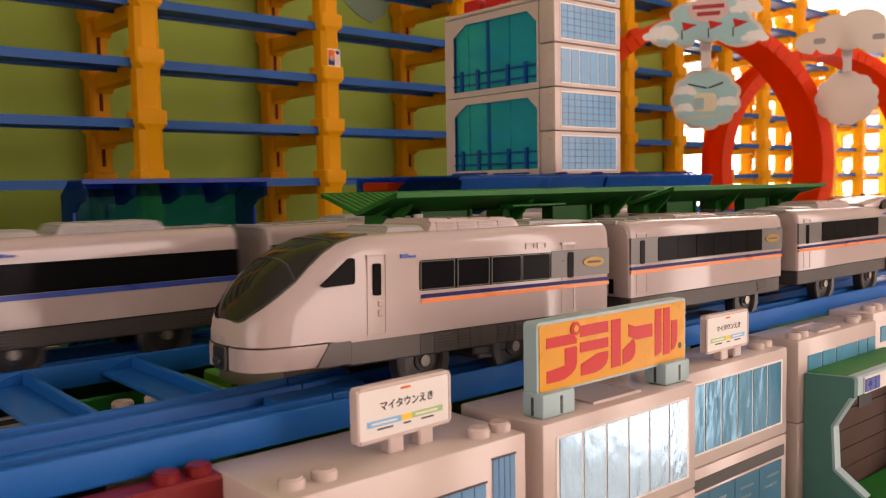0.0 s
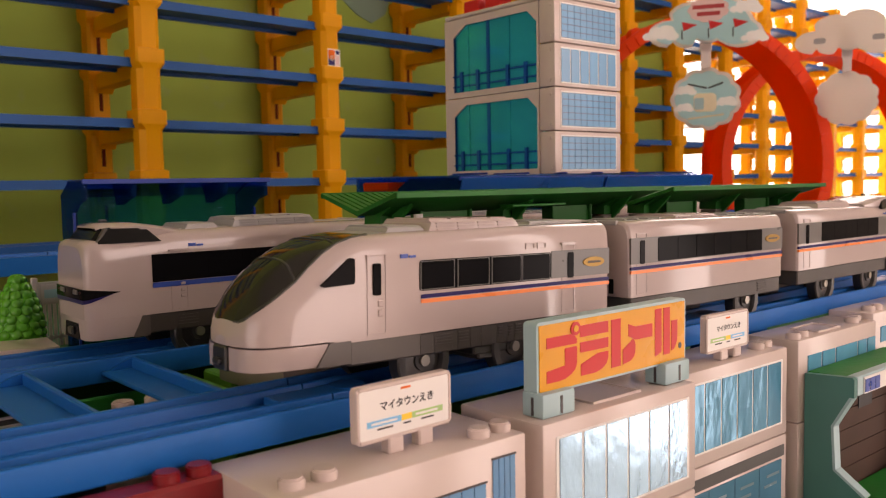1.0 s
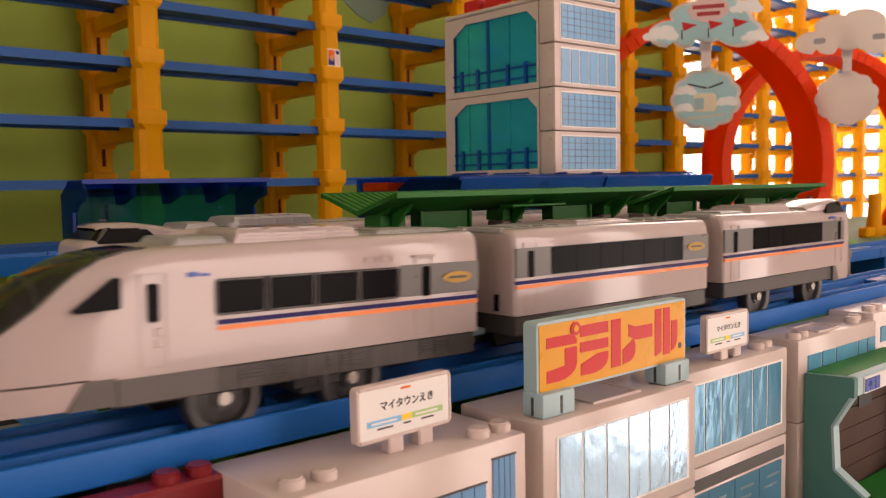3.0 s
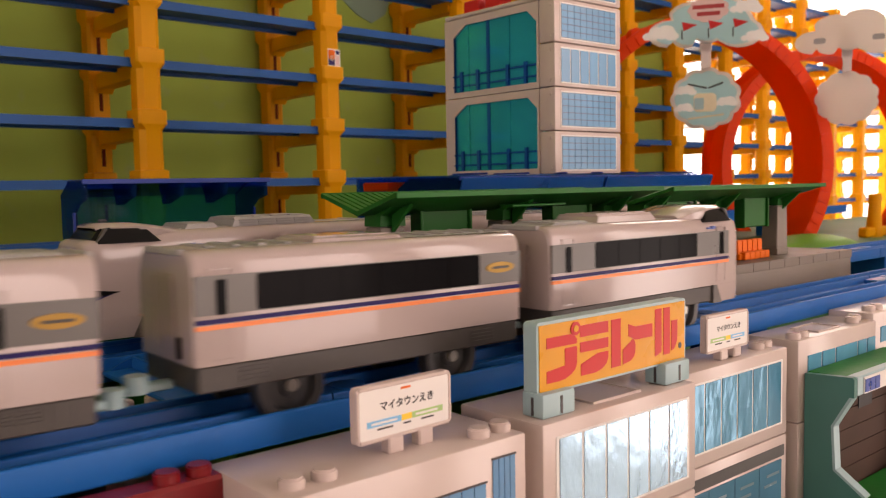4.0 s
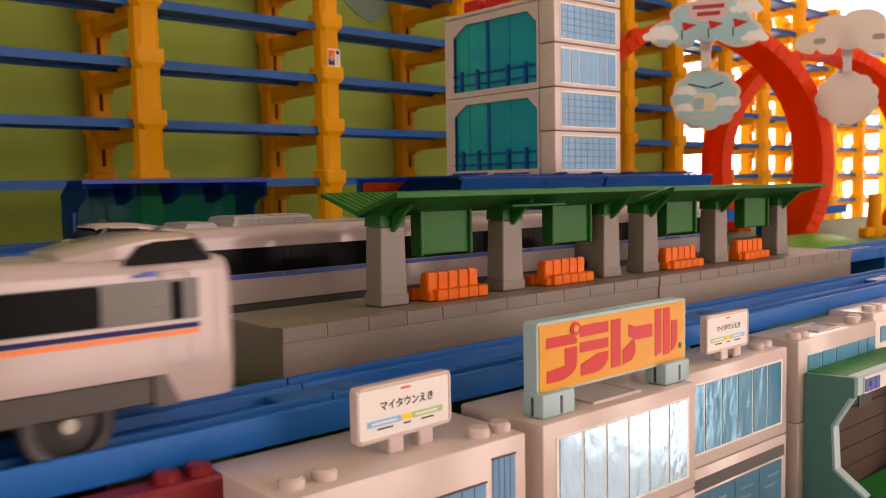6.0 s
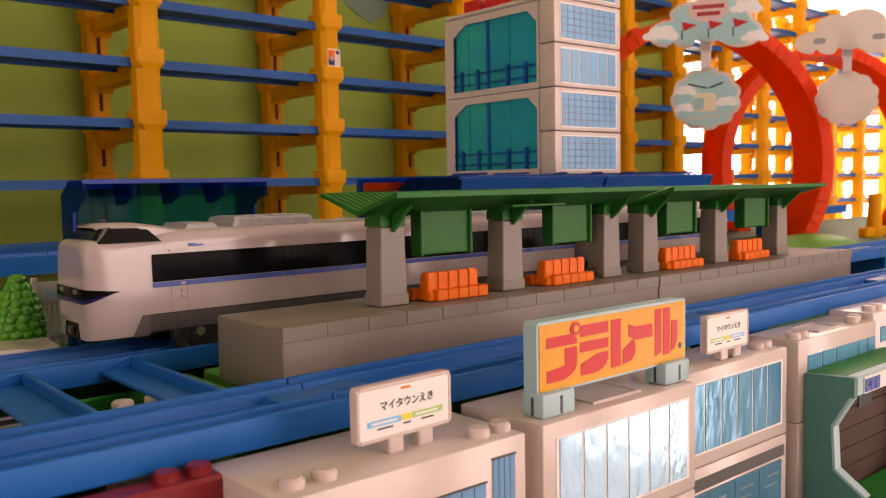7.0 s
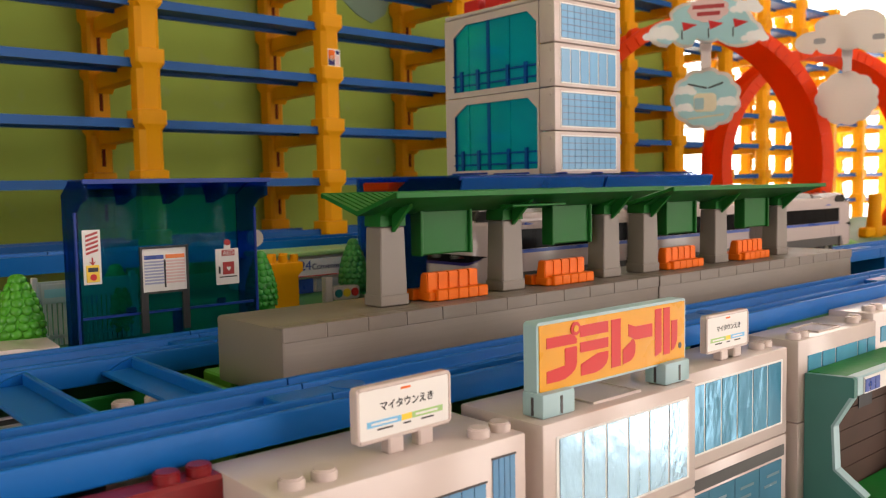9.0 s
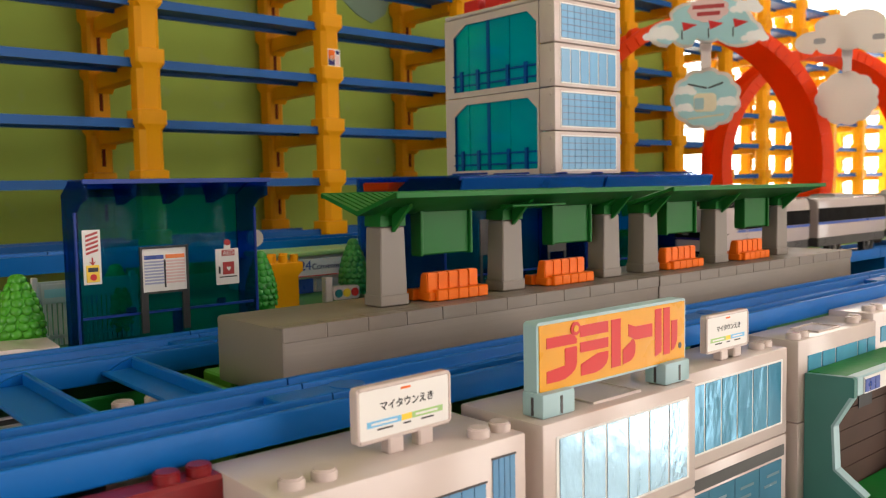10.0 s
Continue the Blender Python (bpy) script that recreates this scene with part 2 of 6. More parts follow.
def thing(name, label, category, at=None, group="", kind=""):
    ob = new(name)
    ob.empty_display_size = 0.01
    if at is not None:
        ob.matrix_basis = at
    return tagged(ob, label, category, group, kind)


def solid(name, bm, material, label, category="", group="", kind="", at=None, smooth=35):
    ob = new(name, mesh_of(name, bm, material, smooth))
    if at is not None:
        ob.matrix_basis = at
    return tagged(ob, label, category, group, kind)


def words(name, text, size, material, parent, at, label="", depth=0.0002, bold=0.0):
    cu = bpy.data.curves.new(name, "FONT")
    cu.body, cu.size, cu.extrude, cu.align_x, cu.align_y = text, size, depth, "CENTER", "CENTER"
    cu.offset = bold
    tmp = bpy.data.objects.new(name, cu)
    scene.collection.objects.link(tmp)
    dg = bpy.context.evaluated_depsgraph_get()
    me = bpy.data.meshes.new_from_object(tmp.evaluated_get(dg))
    bpy.data.objects.remove(tmp)
    me.materials.clear()
    me.materials.append(material)
    ob = new(name, me)
    ob.parent = parent
    ob.matrix_basis = at
    return tagged(ob, label=label)


FACE = pose(0, 0, 0, 90, 0, 0)   # lays a flat x-y drawing upright, facing -y


def lengthwise(m, strength):
    """Fine moulded lines that run along the piece."""
    n, l = m.node_tree.nodes, m.node_tree.links
    bp = [q for q in n if q.type == "BUMP"][0]
    fine = bp.inputs["Height"].links[0].from_node
    mp = n.new("ShaderNodeMapping")
    mp.inputs["Scale"].default_value = (0.035, 1.0, 1.0)
    l.new(fine.inputs["Vector"].links[0].from_socket, mp.inputs["Vector"])
    l.new(mp.outputs["Vector"], fine.inputs["Vector"])
    bp.inputs["Strength"].default_value = strength


lengthwise(M["platform"], 0.12)


# ---- room ----
WY = 2.5          # turn of the display wall against the tracks, degrees
WALL = pose(0.182, 0.562, 0, 0, 0, WY)   # foot of the first front post of the display wall
RX0, RX1, RY0, RY1, RZ0, RZ1 = -2.2, 2.1, -2.2, 1.6, -0.80, 1.60


def pane_rows(parent, along, fixed, a0, a1, z0, z1, n):
    """Mullions and rails of a window in a wall that runs along x or y."""
    w = 0.025
    for i in range(n + 1):
        c = a0 + (a1 - a0) * i / n
        e = (c - w, c + w, fixed - 0.02, fixed + 0.02) if along == "x" else (fixed - 0.02, fixed + 0.02, c - w, c + w)
        part("mullion", box(B(), *e, z0, z1, 0.003), M["frame"], parent)
    for z in (z0 + 0.025, (z0 + z1) / 2, z1 - 0.025):
        e = (a0 + 0.03, a1 - 0.03, fixed - 0.017, fixed + 0.017) if along == "x" else (fixed - 0.017, fixed + 0.017, a0 + 0.03, a1 - 0.03)
        part("window_rail", box(B(), *e, z - 0.02, z + 0.02, 0.003), M["frame"], parent)


def room():
    # unseen floor, kept pale so the foil panes mirror something bright
    solid("floor", box(B(), RX0, RX1, RY0, RY1, RZ0 - 0.06, RZ0), M["roomfloor"], "unseen pale wooden room floor", "floor", kind="structure")
    solid("ceiling", box(B(), RX0, RX1, RY0, RY1, RZ1, RZ1 + 0.06), M["ceil"], "white plaster room ceiling", "ceiling", kind="structure")
    # west wall: unseen, its opening made up to carry the fill lamp
    bm = B()
    box(bm, RX0 - 0.06, RX0, RY0 - 0.06, RY1 + 0.06, RZ0, -0.35)
    box(bm, RX0 - 0.06, RX0, RY0 - 0.06, RY1 + 0.06, 0.95, RZ1)
    box(bm, RX0 - 0.06, RX0, RY0 - 0.06, -1.5, -0.35, 0.95)
    box(bm, RX0 - 0.06, RX0, 0.3, RY1 + 0.06, -0.35, 0.95)
    solid("wall_west", bm, M["roomwall"], "unseen beige wall with a window", "wall", kind="structure")
    w = tagged(new("fill_window"), "unseen made-up window with pale metal frames", "window", kind="structure")
    pane_rows(w, "y", RX0 - 0.03, -1.5, 0.3, -0.35, 0.95, 2)
    # north wall: window from x = 0.9 to its east end
    bm = B()
    box(bm, RX0, 0.95, RY1, RY1 + 0.06, RZ0, RZ1)
    box(bm, 0.95, RX1, RY1, RY1 + 0.06, 1.30, RZ1)
    box(bm, 0.95, RX1, RY1, RY1 + 0.06, RZ0, -0.30)
    solid("wall_north", bm, M["roomwall"], "beige wall with a tall window", "wall", kind="structure")
    # east wall: glass door towards its south end, tall window at its north end
    # the door is unseen, placed and sized for reflections in the foil panes
    bm = B()
    box(bm, RX1, RX1 + 0.06, RY0 - 0.06, RY1 + 0.06, 1.25, RZ1)
    box(bm, RX1, RX1 + 0.06, RY0 - 0.06, RY0 + 0.15, RZ0, 1.25)
    box(bm, RX1, RX1 + 0.06, -1.28, 0.50, RZ0, 1.25)
    box(bm, RX1, RX1 + 0.06, RY1 - 0.15, RY1 + 0.06, RZ0, 1.25)
    solid("wall_east", bm, M["roomwall"], "beige wall with a glass door and a tall window", "wall", kind="structure")
    # south wall: window towards its east end
    # this window is unseen, kept narrow so the posts shade the display wall
    bm = B()
    box(bm, RX0, 0.40, RY0 - 0.06, RY0, RZ0, RZ1)
    box(bm, 0.40, RX1, RY0 - 0.06, RY0, 1.35, RZ1)
    box(bm, 1.50, RX1, RY0 - 0.06, RY0, RZ0, 1.35)
    box(bm, 0.40, 1.50, RY0 - 0.06, RY0, RZ0, -0.45)
    solid("wall_south", bm, M["roomwall"], "unseen beige wall with a window", "wall", kind="structure")
    w = tagged(new("window_1"), "tall unseen made-up window with pale metal frames", "window", kind="structure")
    pane_rows(w, "x", RY1 + 0.03, 0.95, RX1, -0.30, 1.30, 3)
    w = tagged(new("window_2"), "unseen floor-length window with pale metal frames", "window", kind="structure")
    pane_rows(w, "y", RX1 + 0.03, RY0 + 0.15, -1.28, RZ0, 1.25, 1)
    w = tagged(new("window_5"), "tall unseen made-up window with pale metal frames", "window", kind="structure")
    pane_rows(w, "y", RX1 + 0.03, 0.50, RY1 - 0.15, RZ0, 1.25, 1)
    w = tagged(new("window_3"), "unseen wide window with pale metal frames", "window", kind="structure")
    pane_rows(w, "x", RY0 - 0.03, 0.40, 1.50, -0.45, 1.35, 2)
    # bright sunlit distance outside the windows
    solid("backdrop", box(B(), -0.5, 5.0, 4.4, 4.42, -3.0, 4.0), M["glassout"], "overexposed bright daylight outside the window", "backdrop", kind="structure")
    solid("backdrop", box(B(), 5.0, 5.02, -5.0, 4.4, -3.0, 3.0), M["glassout"], "overexposed bright daylight outside the window", "backdrop", kind="structure")


TABLE = -0.105


def table():
    t = thing("display_table", "large display table with a dark green baseboard", "table")
    part("tabletop", box(B(), -1.95, 1.85, -0.128, 0.95, TABLE - 0.025, TABLE, 0.003), M["board"], t)
    for x in (-1.8, 1.75):
        for y in (-0.08, 0.88):
            part("leg", box(B(), x - 0.03, x + 0.03, y - 0.03, y + 0.03, RZ0, TABLE - 0.0255, 0.004), M["roomwall"], t)


# ---- tracks ----
TOP, BOT = -0.0164, -0.0256


def rail_mesh(length, mesh_name="rail"):
    w = 0.0196
    half = [(w, BOT), (w, TOP), (w - 0.0022, TOP), (w - 0.0025, TOP - 0.0072), (w - 0.0092, TOP - 0.0072), (w - 0.0096, TOP - 0.0002), (w - 0.0114, TOP - 0.0002), (w - 0.0118, TOP - 0.0044)]
    under = [(w - 0.003, BOT + 0.0010), (w - 0.0025, BOT)]
    prof = [(-q[0], q[1]) for q in half] + half[::-1] + [under[1], under[0]] + [(-q[0], q[1]) for q in under]
    bm = prism(B(), prof, "x", 0.0003, length - 0.0003)
    long_edges = [e for e in bm.edges if abs(e.verts[0].co.x - e.verts[1].co.x) > 0.1]
    bmesh.ops.bevel(bm, geom=long_edges, offset=0.0007, segments=3, affect="EDGES", profile=0.5)
    return mesh_of(mesh_name, bm, M["rail"], 30)


FAR_Y = 0.0960
NEAR_Y = -0.0203


def tracks():
    near = thing("toy_track", "blue plastic toy railway track beside the platform", "toy track")
    far = thing("toy_track", "blue plastic toy railway track behind the platform", "toy track")
    me = rail_mesh(0.214)
    for t, y, x0 in ((near, NEAR_Y, -1.498), (far, FAR_Y, -1.480)):
        for i in range(15):
            x = x0 + i * 0.214
            ob = new("rail", me)
            ob.parent = t
            ob.matrix_basis = pose(x, y, 0)
            # joint: tongue and socket between two rails
            bm = B()
            box(bm, x - 0.016, x + 0.010, y - 0.0052, y + 0.0052, TOP - 0.0038, TOP - 0.0012, 0.0004)
            cyl(bm, (x + 0.012, y, TOP - 0.0024), 0.0060, 0.0030, n=20)
            part("joint", bm, M["rail"], t)
        # piers that carry the track over the baseboard
        for i in range(8):
            x = x0 + 0.03 + i * 0.428
            part("pier", box(B(), x - 0.010, x + 0.010, y - 0.016, y + 0.016, TABLE, BOT + 0.0015, 0.001), M["rail"], t)
    lad = thing("track_tie", "blue plastic ladder ties joining the two toy tracks", "toy track")
    for x in (-0.175, -0.0605, -0.0212):
        w = 0.016 if x < -0.05 else 0.0135
        bm = B()
        box(bm, x - 0.0022, x, 0.0, FAR_Y - 0.0197, BOT + 0.0005, TOP - 0.0004, 0.0005)
        box(bm, x - w, x - 0.0020, 0.0, FAR_Y - 0.0197, TOP - 0.0060, TOP - 0.0045, 0.0004)
        for y in (0.0003, FAR_Y - 0.0202):
            prism(bm, [(x - w, TOP - 0.0061), (x - 0.002, TOP - 0.0061), (x - 0.002, TOP - 0.0006), (x - w * 0.45, TOP - 0.002)], "y", y, y + (0.0012 if y < 0.01 else -0.0012))
        part("tie", bm, M["rail"], lad)
    solid("ground", box(B(), -1.5, 1.6, FAR_Y + 0.0205, 0.46, TABLE + 0.0002, -0.0262, 0.001), M["board"], "dark green raised layout deck behind the tracks", "ground", kind="structure")


# ---- platform ----
def pillar_parts(t, x, y, dz=0.0):
    bm = B()
    loft(bm, [[(x - a, y - b, z), (x + a, y - b, z), (x + a, y + b, z), (x - a, y + b, z)] for a, b, z in ((0.0068, 0.0055, 0.0), (0.0066, 0.0053, 0.005), (0.0060, 0.005, 0.0326 - dz))])
    bmesh.ops.bevel(bm, geom=bm.edges[:], offset=0.0005, segments=1, affect="EDGES")
    pl = part("pillar", bm, M["pillar"], t)
    part("pillar_base", box(B(), x - 0.0070, x + 0.0070, y - 0.0057, y + 0.0057, 0.0, 0.0044, 0.0003), M["pillar"], pl)
    bm = B()
    loft(bm, [[(x - a, y - b, z), (x + a, y - b, z), (x + a, y + b, z), (x - a, y + b, z)] for a, b, z in ((0.0063, 0.0053, 0.0328 - dz), (0.0061, 0.0053, 0.037 - dz), (0.0061, 0.012, 0.0405 - dz))])
    part("pillar_cap", bm, M["canopy"], t, "green plastic canopy bracket")


def bench_parts(t, x, y):
    """Back-to-back bench of five seats a side, moulded in one piece."""
    seat = part("bench", box(B(), x, x + 0.0290, y - 0.0042, y + 0.0042, 0.0, 0.0038, 0.0006), M["bench"], t, "orange plastic back-to-back bench")
    for i in range(5):
        part("seat", box(B(), x + 0.0030 + i * 0.0057, x + 0.00862 + i * 0.0057, y - 0.0060, y - 0.0003, 0.0, 0.0046, 0.0004), M["bench"], seat)
        part("seat", box(B(), x - 0.0022 + i * 0.0057, x + 0.0034 + i * 0.0057, y + 0.0036, y + 0.0085, 0.0, 0.0046, 0.0004), M["bench"], seat)
        xa = x + 0.0002 + i * 0.0057
        bm = B()
        loft(bm, [[(xa, y - 0.0026, z), (xa + 0.0056, y - 0.0026, z), (xa + 0.0056, y + 0.0036 - k, z), (xa, y + 0.0036 - k, z)] for z, k in ((0.0020, 0.0), (0.0116, 0.0018))])
        bmesh.ops.bevel(bm, geom=bm.edges[:], offset=0.0005, segments=2, affect="EDGES")
        part("seat_back", bm, M["bench"], seat)


def station():
    for k in range(2):
        t = thing("station_platform", "grey plastic island platform with green canopy and orange benches", "platform", group="island platform pieces", at=pose(k * 0.2145, 0, 0))
        dz = 0.0013 if k == 0 else 0.0019
        bm = B()
        box(bm, 0.0, 0.2138, 0.0, 0.0490, BOT + 0.0002, -0.0003, 0.0012, 2)
        part("platform_body", bm, M["platform"], t)
        for i in range(12):
            part("edge_stone", box(B(), 0.0002 + i * 0.0178, 0.0178 * (i + 1), -0.0003, 0.0062, -0.0052, 0.0001, 0.00025), M["platform"], t)
        for x in ((0.0605, 0.1275, 0.1975) if k == 0 else (0.0155, 0.0830, 0.153)):
            pillar_parts(t, x, 0.0215, dz)
        for x in ((0.0765, 0.1470) if k == 0 else (0.0270, 0.0985)):
            bench_parts(t, x, 0.0180)
        # canopy: two leaves that rise from a valley over the pillars, ribbed on top
        x0, x1 = (0.047, 0.2125) if k == 0 else (0.006, 0.168)
        z0, z1 = 0.0372 - dz, 0.0446 - dz
        bm = prism(B(), [(0.0215, z0), (-0.0035, z1), (-0.0035, z1 + 0.0010), (0.0215, z0 + 0.0013), (0.0465, z1 + 0.0010), (0.0465, z1)], "x", x0, x1)
        part("canopy", bm, M["canopy"], t, "green plastic butterfly canopy")
        n = 46
        for side in (-1, 1):
            bm = B()
            for i in range(n):
                xa = x0 + (x1 - x0) * i / n
                p = [(0.0215, z0 + 0.0013), (0.0215 + side * 0.0251, z1 + 0.0009), (0.0215 + side * 0.0251, z1 + 0.0016), (0.0215, z0 + 0.0019)]
                prism(bm, p, "x", xa, xa + 0.0026)
            part("canopy_rib", bm, M["canopy"], t)
        part("canopy_edge", box(B(), x0, x1, -0.0042, -0.0030, z1 - 0.0006, z1 + 0.0017, 0.0003), M["canopy"], t)
        part("canopy_edge", box(B(), x0, x1, 0.0460, 0.0472, z1 - 0.0006, z1 + 0.0017, 0.0003), M["canopy"], t)
        # struts under the front leaf
        for x in ((0.0605, 0.1275, 0.1975) if k == 0 else (0.0155, 0.0830, 0.153)):
            part("strut", prism(B(), [(0.0160, 0.0305 - dz), (0.0158, 0.0385 - dz), (0.0040, 0.0418 - dz)], "x", x - 0.0008, x + 0.0008), M["canopy"], t)
        # lettering boards hung from the canopy
        for xa in ((0.0772, 0.1568) if k == 0 else (0.0332, 0.1122)):
            bd = part("hanging_board", box(B(), xa, xa + 0.0265, 0.0195, 0.0235, 0.0186, 0.0385 - dz, 0.0006), M["canopy"], t, "blank green hanging board")
            for xe in (xa - 0.0012, xa + 0.0261):
                part("board_end", box(B(), xe, xe + 0.0016, 0.0180, 0.0250, 0.0182, 0.0388 - dz, 0.0004), M["canopy"], bd)
        # joining plate under the front leaf
        for xa in ((0.1130,) if k == 0 else ()):
            part("joining_plate", box(B(), xa, xa + 0.0340, 0.0020, 0.0100, 0.0376, 0.0386, 0.0003), M["canopy"], t)


# ---- trains: x from the nose (or near end) backwards, near side at -y ----
HW = 0.0187


def ring(x, hw, zb, zt, p, w, k=7, m=8):
    """Section of a car body at x: outer wall from the near sill up to |y| = w, then the top strip across."""
    out = []
    tw = math.asin(min(1.0, max(0.0, 1 - (w / hw) ** p)) ** 0.5)
    for i in range(m + 1):
        a = tw * i / m
        y = hw * math.cos(a) ** (2 / p)
        z = zb + (zt - zb) * max(0.0, math.sin(a)) ** (2 / p)
        out.append((x, -y, z))
    top = []
    for i in range(k + 1):
        y = -w + 2 * w * i / k
        top.append((x, y, zb + (zt - zb) * (1 - (abs(y) / hw) ** p) ** (1 / p)))
    return out, top


def shell(stations, top_from, nose_to=None):
    """Body walls and the top strip as two meshes; the strip is split at x = top_from into front and rear; up to nose_to it belongs to the body."""
    wall, front, rear = B(), B(), B()
    R = [ring(*s) for s in stations]
    rings = []
    for out, top in R:
        rings.append(out + [(q[0], -q[1], q[2]) for q in reversed(out)])
    n = len(rings[0])
    h = n // 2
    vs = [[wall.verts.new(q) for q in r] for r in rings]
    fs = []
    for a, b in zip(vs, vs[1:]):
        for i in range(n):
            if i == h - 1:
                continue
            fs.append(wall.faces.new((a[i], a[(i + 1) % n], b[(i + 1) % n], b[i])))
    bmesh.ops.recalc_face_normals(wall, faces=fs)
    for bm, keep in ((front, lambda x: x <= top_from), (rear, lambda x: x >= top_from)):
        st = [r[1] for s, r in zip(stations, R) if keep(s[0] - 1e-6 if bm is front else s[0] + 1e-6)]
        tv = [[bm.verts.new(q) for q in r] for r in st]
        fs = []
        for a, b in zip(tv, tv[1:]):
            for i in range(len(a) - 1):
                fs.append(bm.faces.new((a[i], a[i + 1], b[i + 1], b[i])))
        if nose_to is not None and bm is front:
            lead = [f for f in fs if f.calc_center_median().x < nose_to]
            for f in lead:
                wall.faces.new([wall.verts.new(v.co) for v in f.verts]).normal_update()
            bmesh.ops.delete(bm, geom=lead, context="FACES")
            bmesh.ops.remove_doubles(wall, verts=wall.verts[:], dist=0.00002)
            bmesh.ops.recalc_face_normals(wall, faces=wall.faces[:])
            fs = bm.faces[:]
        if fs:
            bmesh.ops.recalc_face_normals(bm, faces=fs)
            if sum((f.normal.z for f in fs)) < 0:
                bmesh.ops.reverse_faces(bm, faces=fs)
    # end caps
    for r, s in ((R[0], 0), (R[-1], 1)):
        o, t = r
        loop = o + t[1:-1] + [(q[0], -q[1], q[2]) for q in reversed(o)]
        cap = [wall.verts.new(q) for q in loop]
        f = wall.faces.new(cap)
        f.normal_update()
        if (f.normal.x > 0) != bool(s):
            f.normal_flip()
    return wall, front, rear


def rrect(x0, x1, z0, z1, r, n=4):
    pts = []
    for cx, cz, a0 in ((x1 - r, z1 - r, 0), (x0 + r, z1 - r, 90), (x0 + r, z0 + r, 180), (x1 - r, z0 + r, 270)):
        for i in range(n + 1):
            a = radians(a0 + 90 * i / n)
            pts.append((cx + r * math.cos(a), cz + r * math.sin(a)))
    return pts


def panel(t, name, x0, x1, z0, z1, material, r=0.0008, out=0.0003, label="", both=True, hw=HW):
    """Thin moulding on the car's sides."""
    ob = None
    for s in (-1, 1) if both else (-1,):
        bm = prism(B(), rrect(x0, x1, z0, z1, r), "y", s * (hw - 0.0012), s * (hw + out))
        ob = part(name, bm, M[material], t, label)
    return ob


def outline(t, name, x0, x1, z0, z1, material, lw=0.00035, out=0.00018):
    """Raised outline on both sides."""
    for s in (-1, 1):
        bm = B()
        y0, y1 = s * (HW - 0.0010), s * (HW + out)
        for e in ((x0, x0 + lw, z0, z1), (x1 - lw, x1, z0, z1), (x0 + lw, x1 - lw, z1 - lw, z1), (x0 + lw, x1 - lw, z0, z0 + lw)):
            box(bm, e[0], e[1], min(y0, y1), max(y0, y1), e[2], e[3])
        part(name, bm, M[material], t)


def wheelset(t, x, z=-0.0094, r=0.0111):
    for s in (-1, 1):
        bm = B()
        n = 32
        prof = [(0.0, 0.0), (r * 0.30, 0.0), (r * 0.32, -0.0008), (r * 0.66, -0.0012), (r * 0.72, 0.0006), (r * 0.95, 0.0008), (r, 0.0002), (r, -0.0042), (0.0, -0.0042)]
        rings = []
        for i in range(n):
            a = 2 * math.pi * i / n
            rings.append([(q[0] * math.cos(a), -s * -q[1] if s < 0 else q[1], q[0] * math.sin(a)) for q in prof[1:-1]])
        vs = [[bm.verts.new((q[0], s * prof[j + 1][1], q[2])) for j, q in enumerate(rg)] for rg in rings]
        for i in range(n):
            a, b = vs[i], vs[(i + 1) % n]
            for j in range(len(a) - 1):
                bm.faces.new((a[j], a[j + 1], b[j + 1], b[j]))
        bm.faces.new([v[0] for v in vs])
        bm.faces.new([v[-1] for v in vs][::-1])
        bmesh.ops.recalc_face_normals(bm, faces=bm.faces[:])
        w = part("wheel", bm, M["rubber"], t, at=pose(x, s * 0.0172, z))
        part("axle", cyl(B(), (0, s * 0.0004, 0), r * 0.17, 0.0016, "y", 18), M["metal"], w, "shiny metal axle end")


def underframe(t, x0, x1, ribs=True, seed=1):
    rnd = random.Random(seed)
    sk = part("skirt", box(B(), x0, x1, -0.0180, 0.0180, -0.0078, -0.0002, 0.0006), M["skirt"], t, "dark grey moulded underframe skirt")
    if ribs:
        x = x0 + 0.004
        while x < x1 - 0.006:
            w = rnd.choice((0.003, 0.0055, 0.008))
            bm = box(B(), x, x + w, -0.0182, -0.0170, -0.0074, -0.0006, 0.0002)
            part("skirt_panel", bm, M["skirt"], sk)
            if rnd.random() < 0.5:
                bm = B()
                for j in range(4):
                    box(bm, x + 0.0004, x + w - 0.0004, -0.0186, -0.0180, -0.0050 + j * 0.0010, -0.0045 + j * 0.0010)
                part("skirt_louvre", bm, M["skirt"], sk)
            x += w + rnd.choice((0.0006, 0.0006, 0.0020))
    else:
        for xa in (x0 + 0.012, x1 - 0.022):
            bm = B()
            for j in range(4):
                box(bm, xa, xa + 0.009, -0.0184, -0.0178, -0.0060 + j * 0.0012, -0.0054 + j * 0.0012)
            part("skirt_louvre", bm, M["skirt"], sk)
        return
    xm = (x0 + x1) / 2
    part("equipment_box", box(B(), xm - 0.009, xm + 0.009, -0.0168, 0.0168, -0.0108, -0.0060, 0.0006), M["rubber"], t, "black underfloor equipment box")
    part("equipment_box", box(B(), xm - 0.007, xm + 0.004, -0.0172, 0.0172, -0.0125, -0.0100, 0.0006), M["rubber"], t)


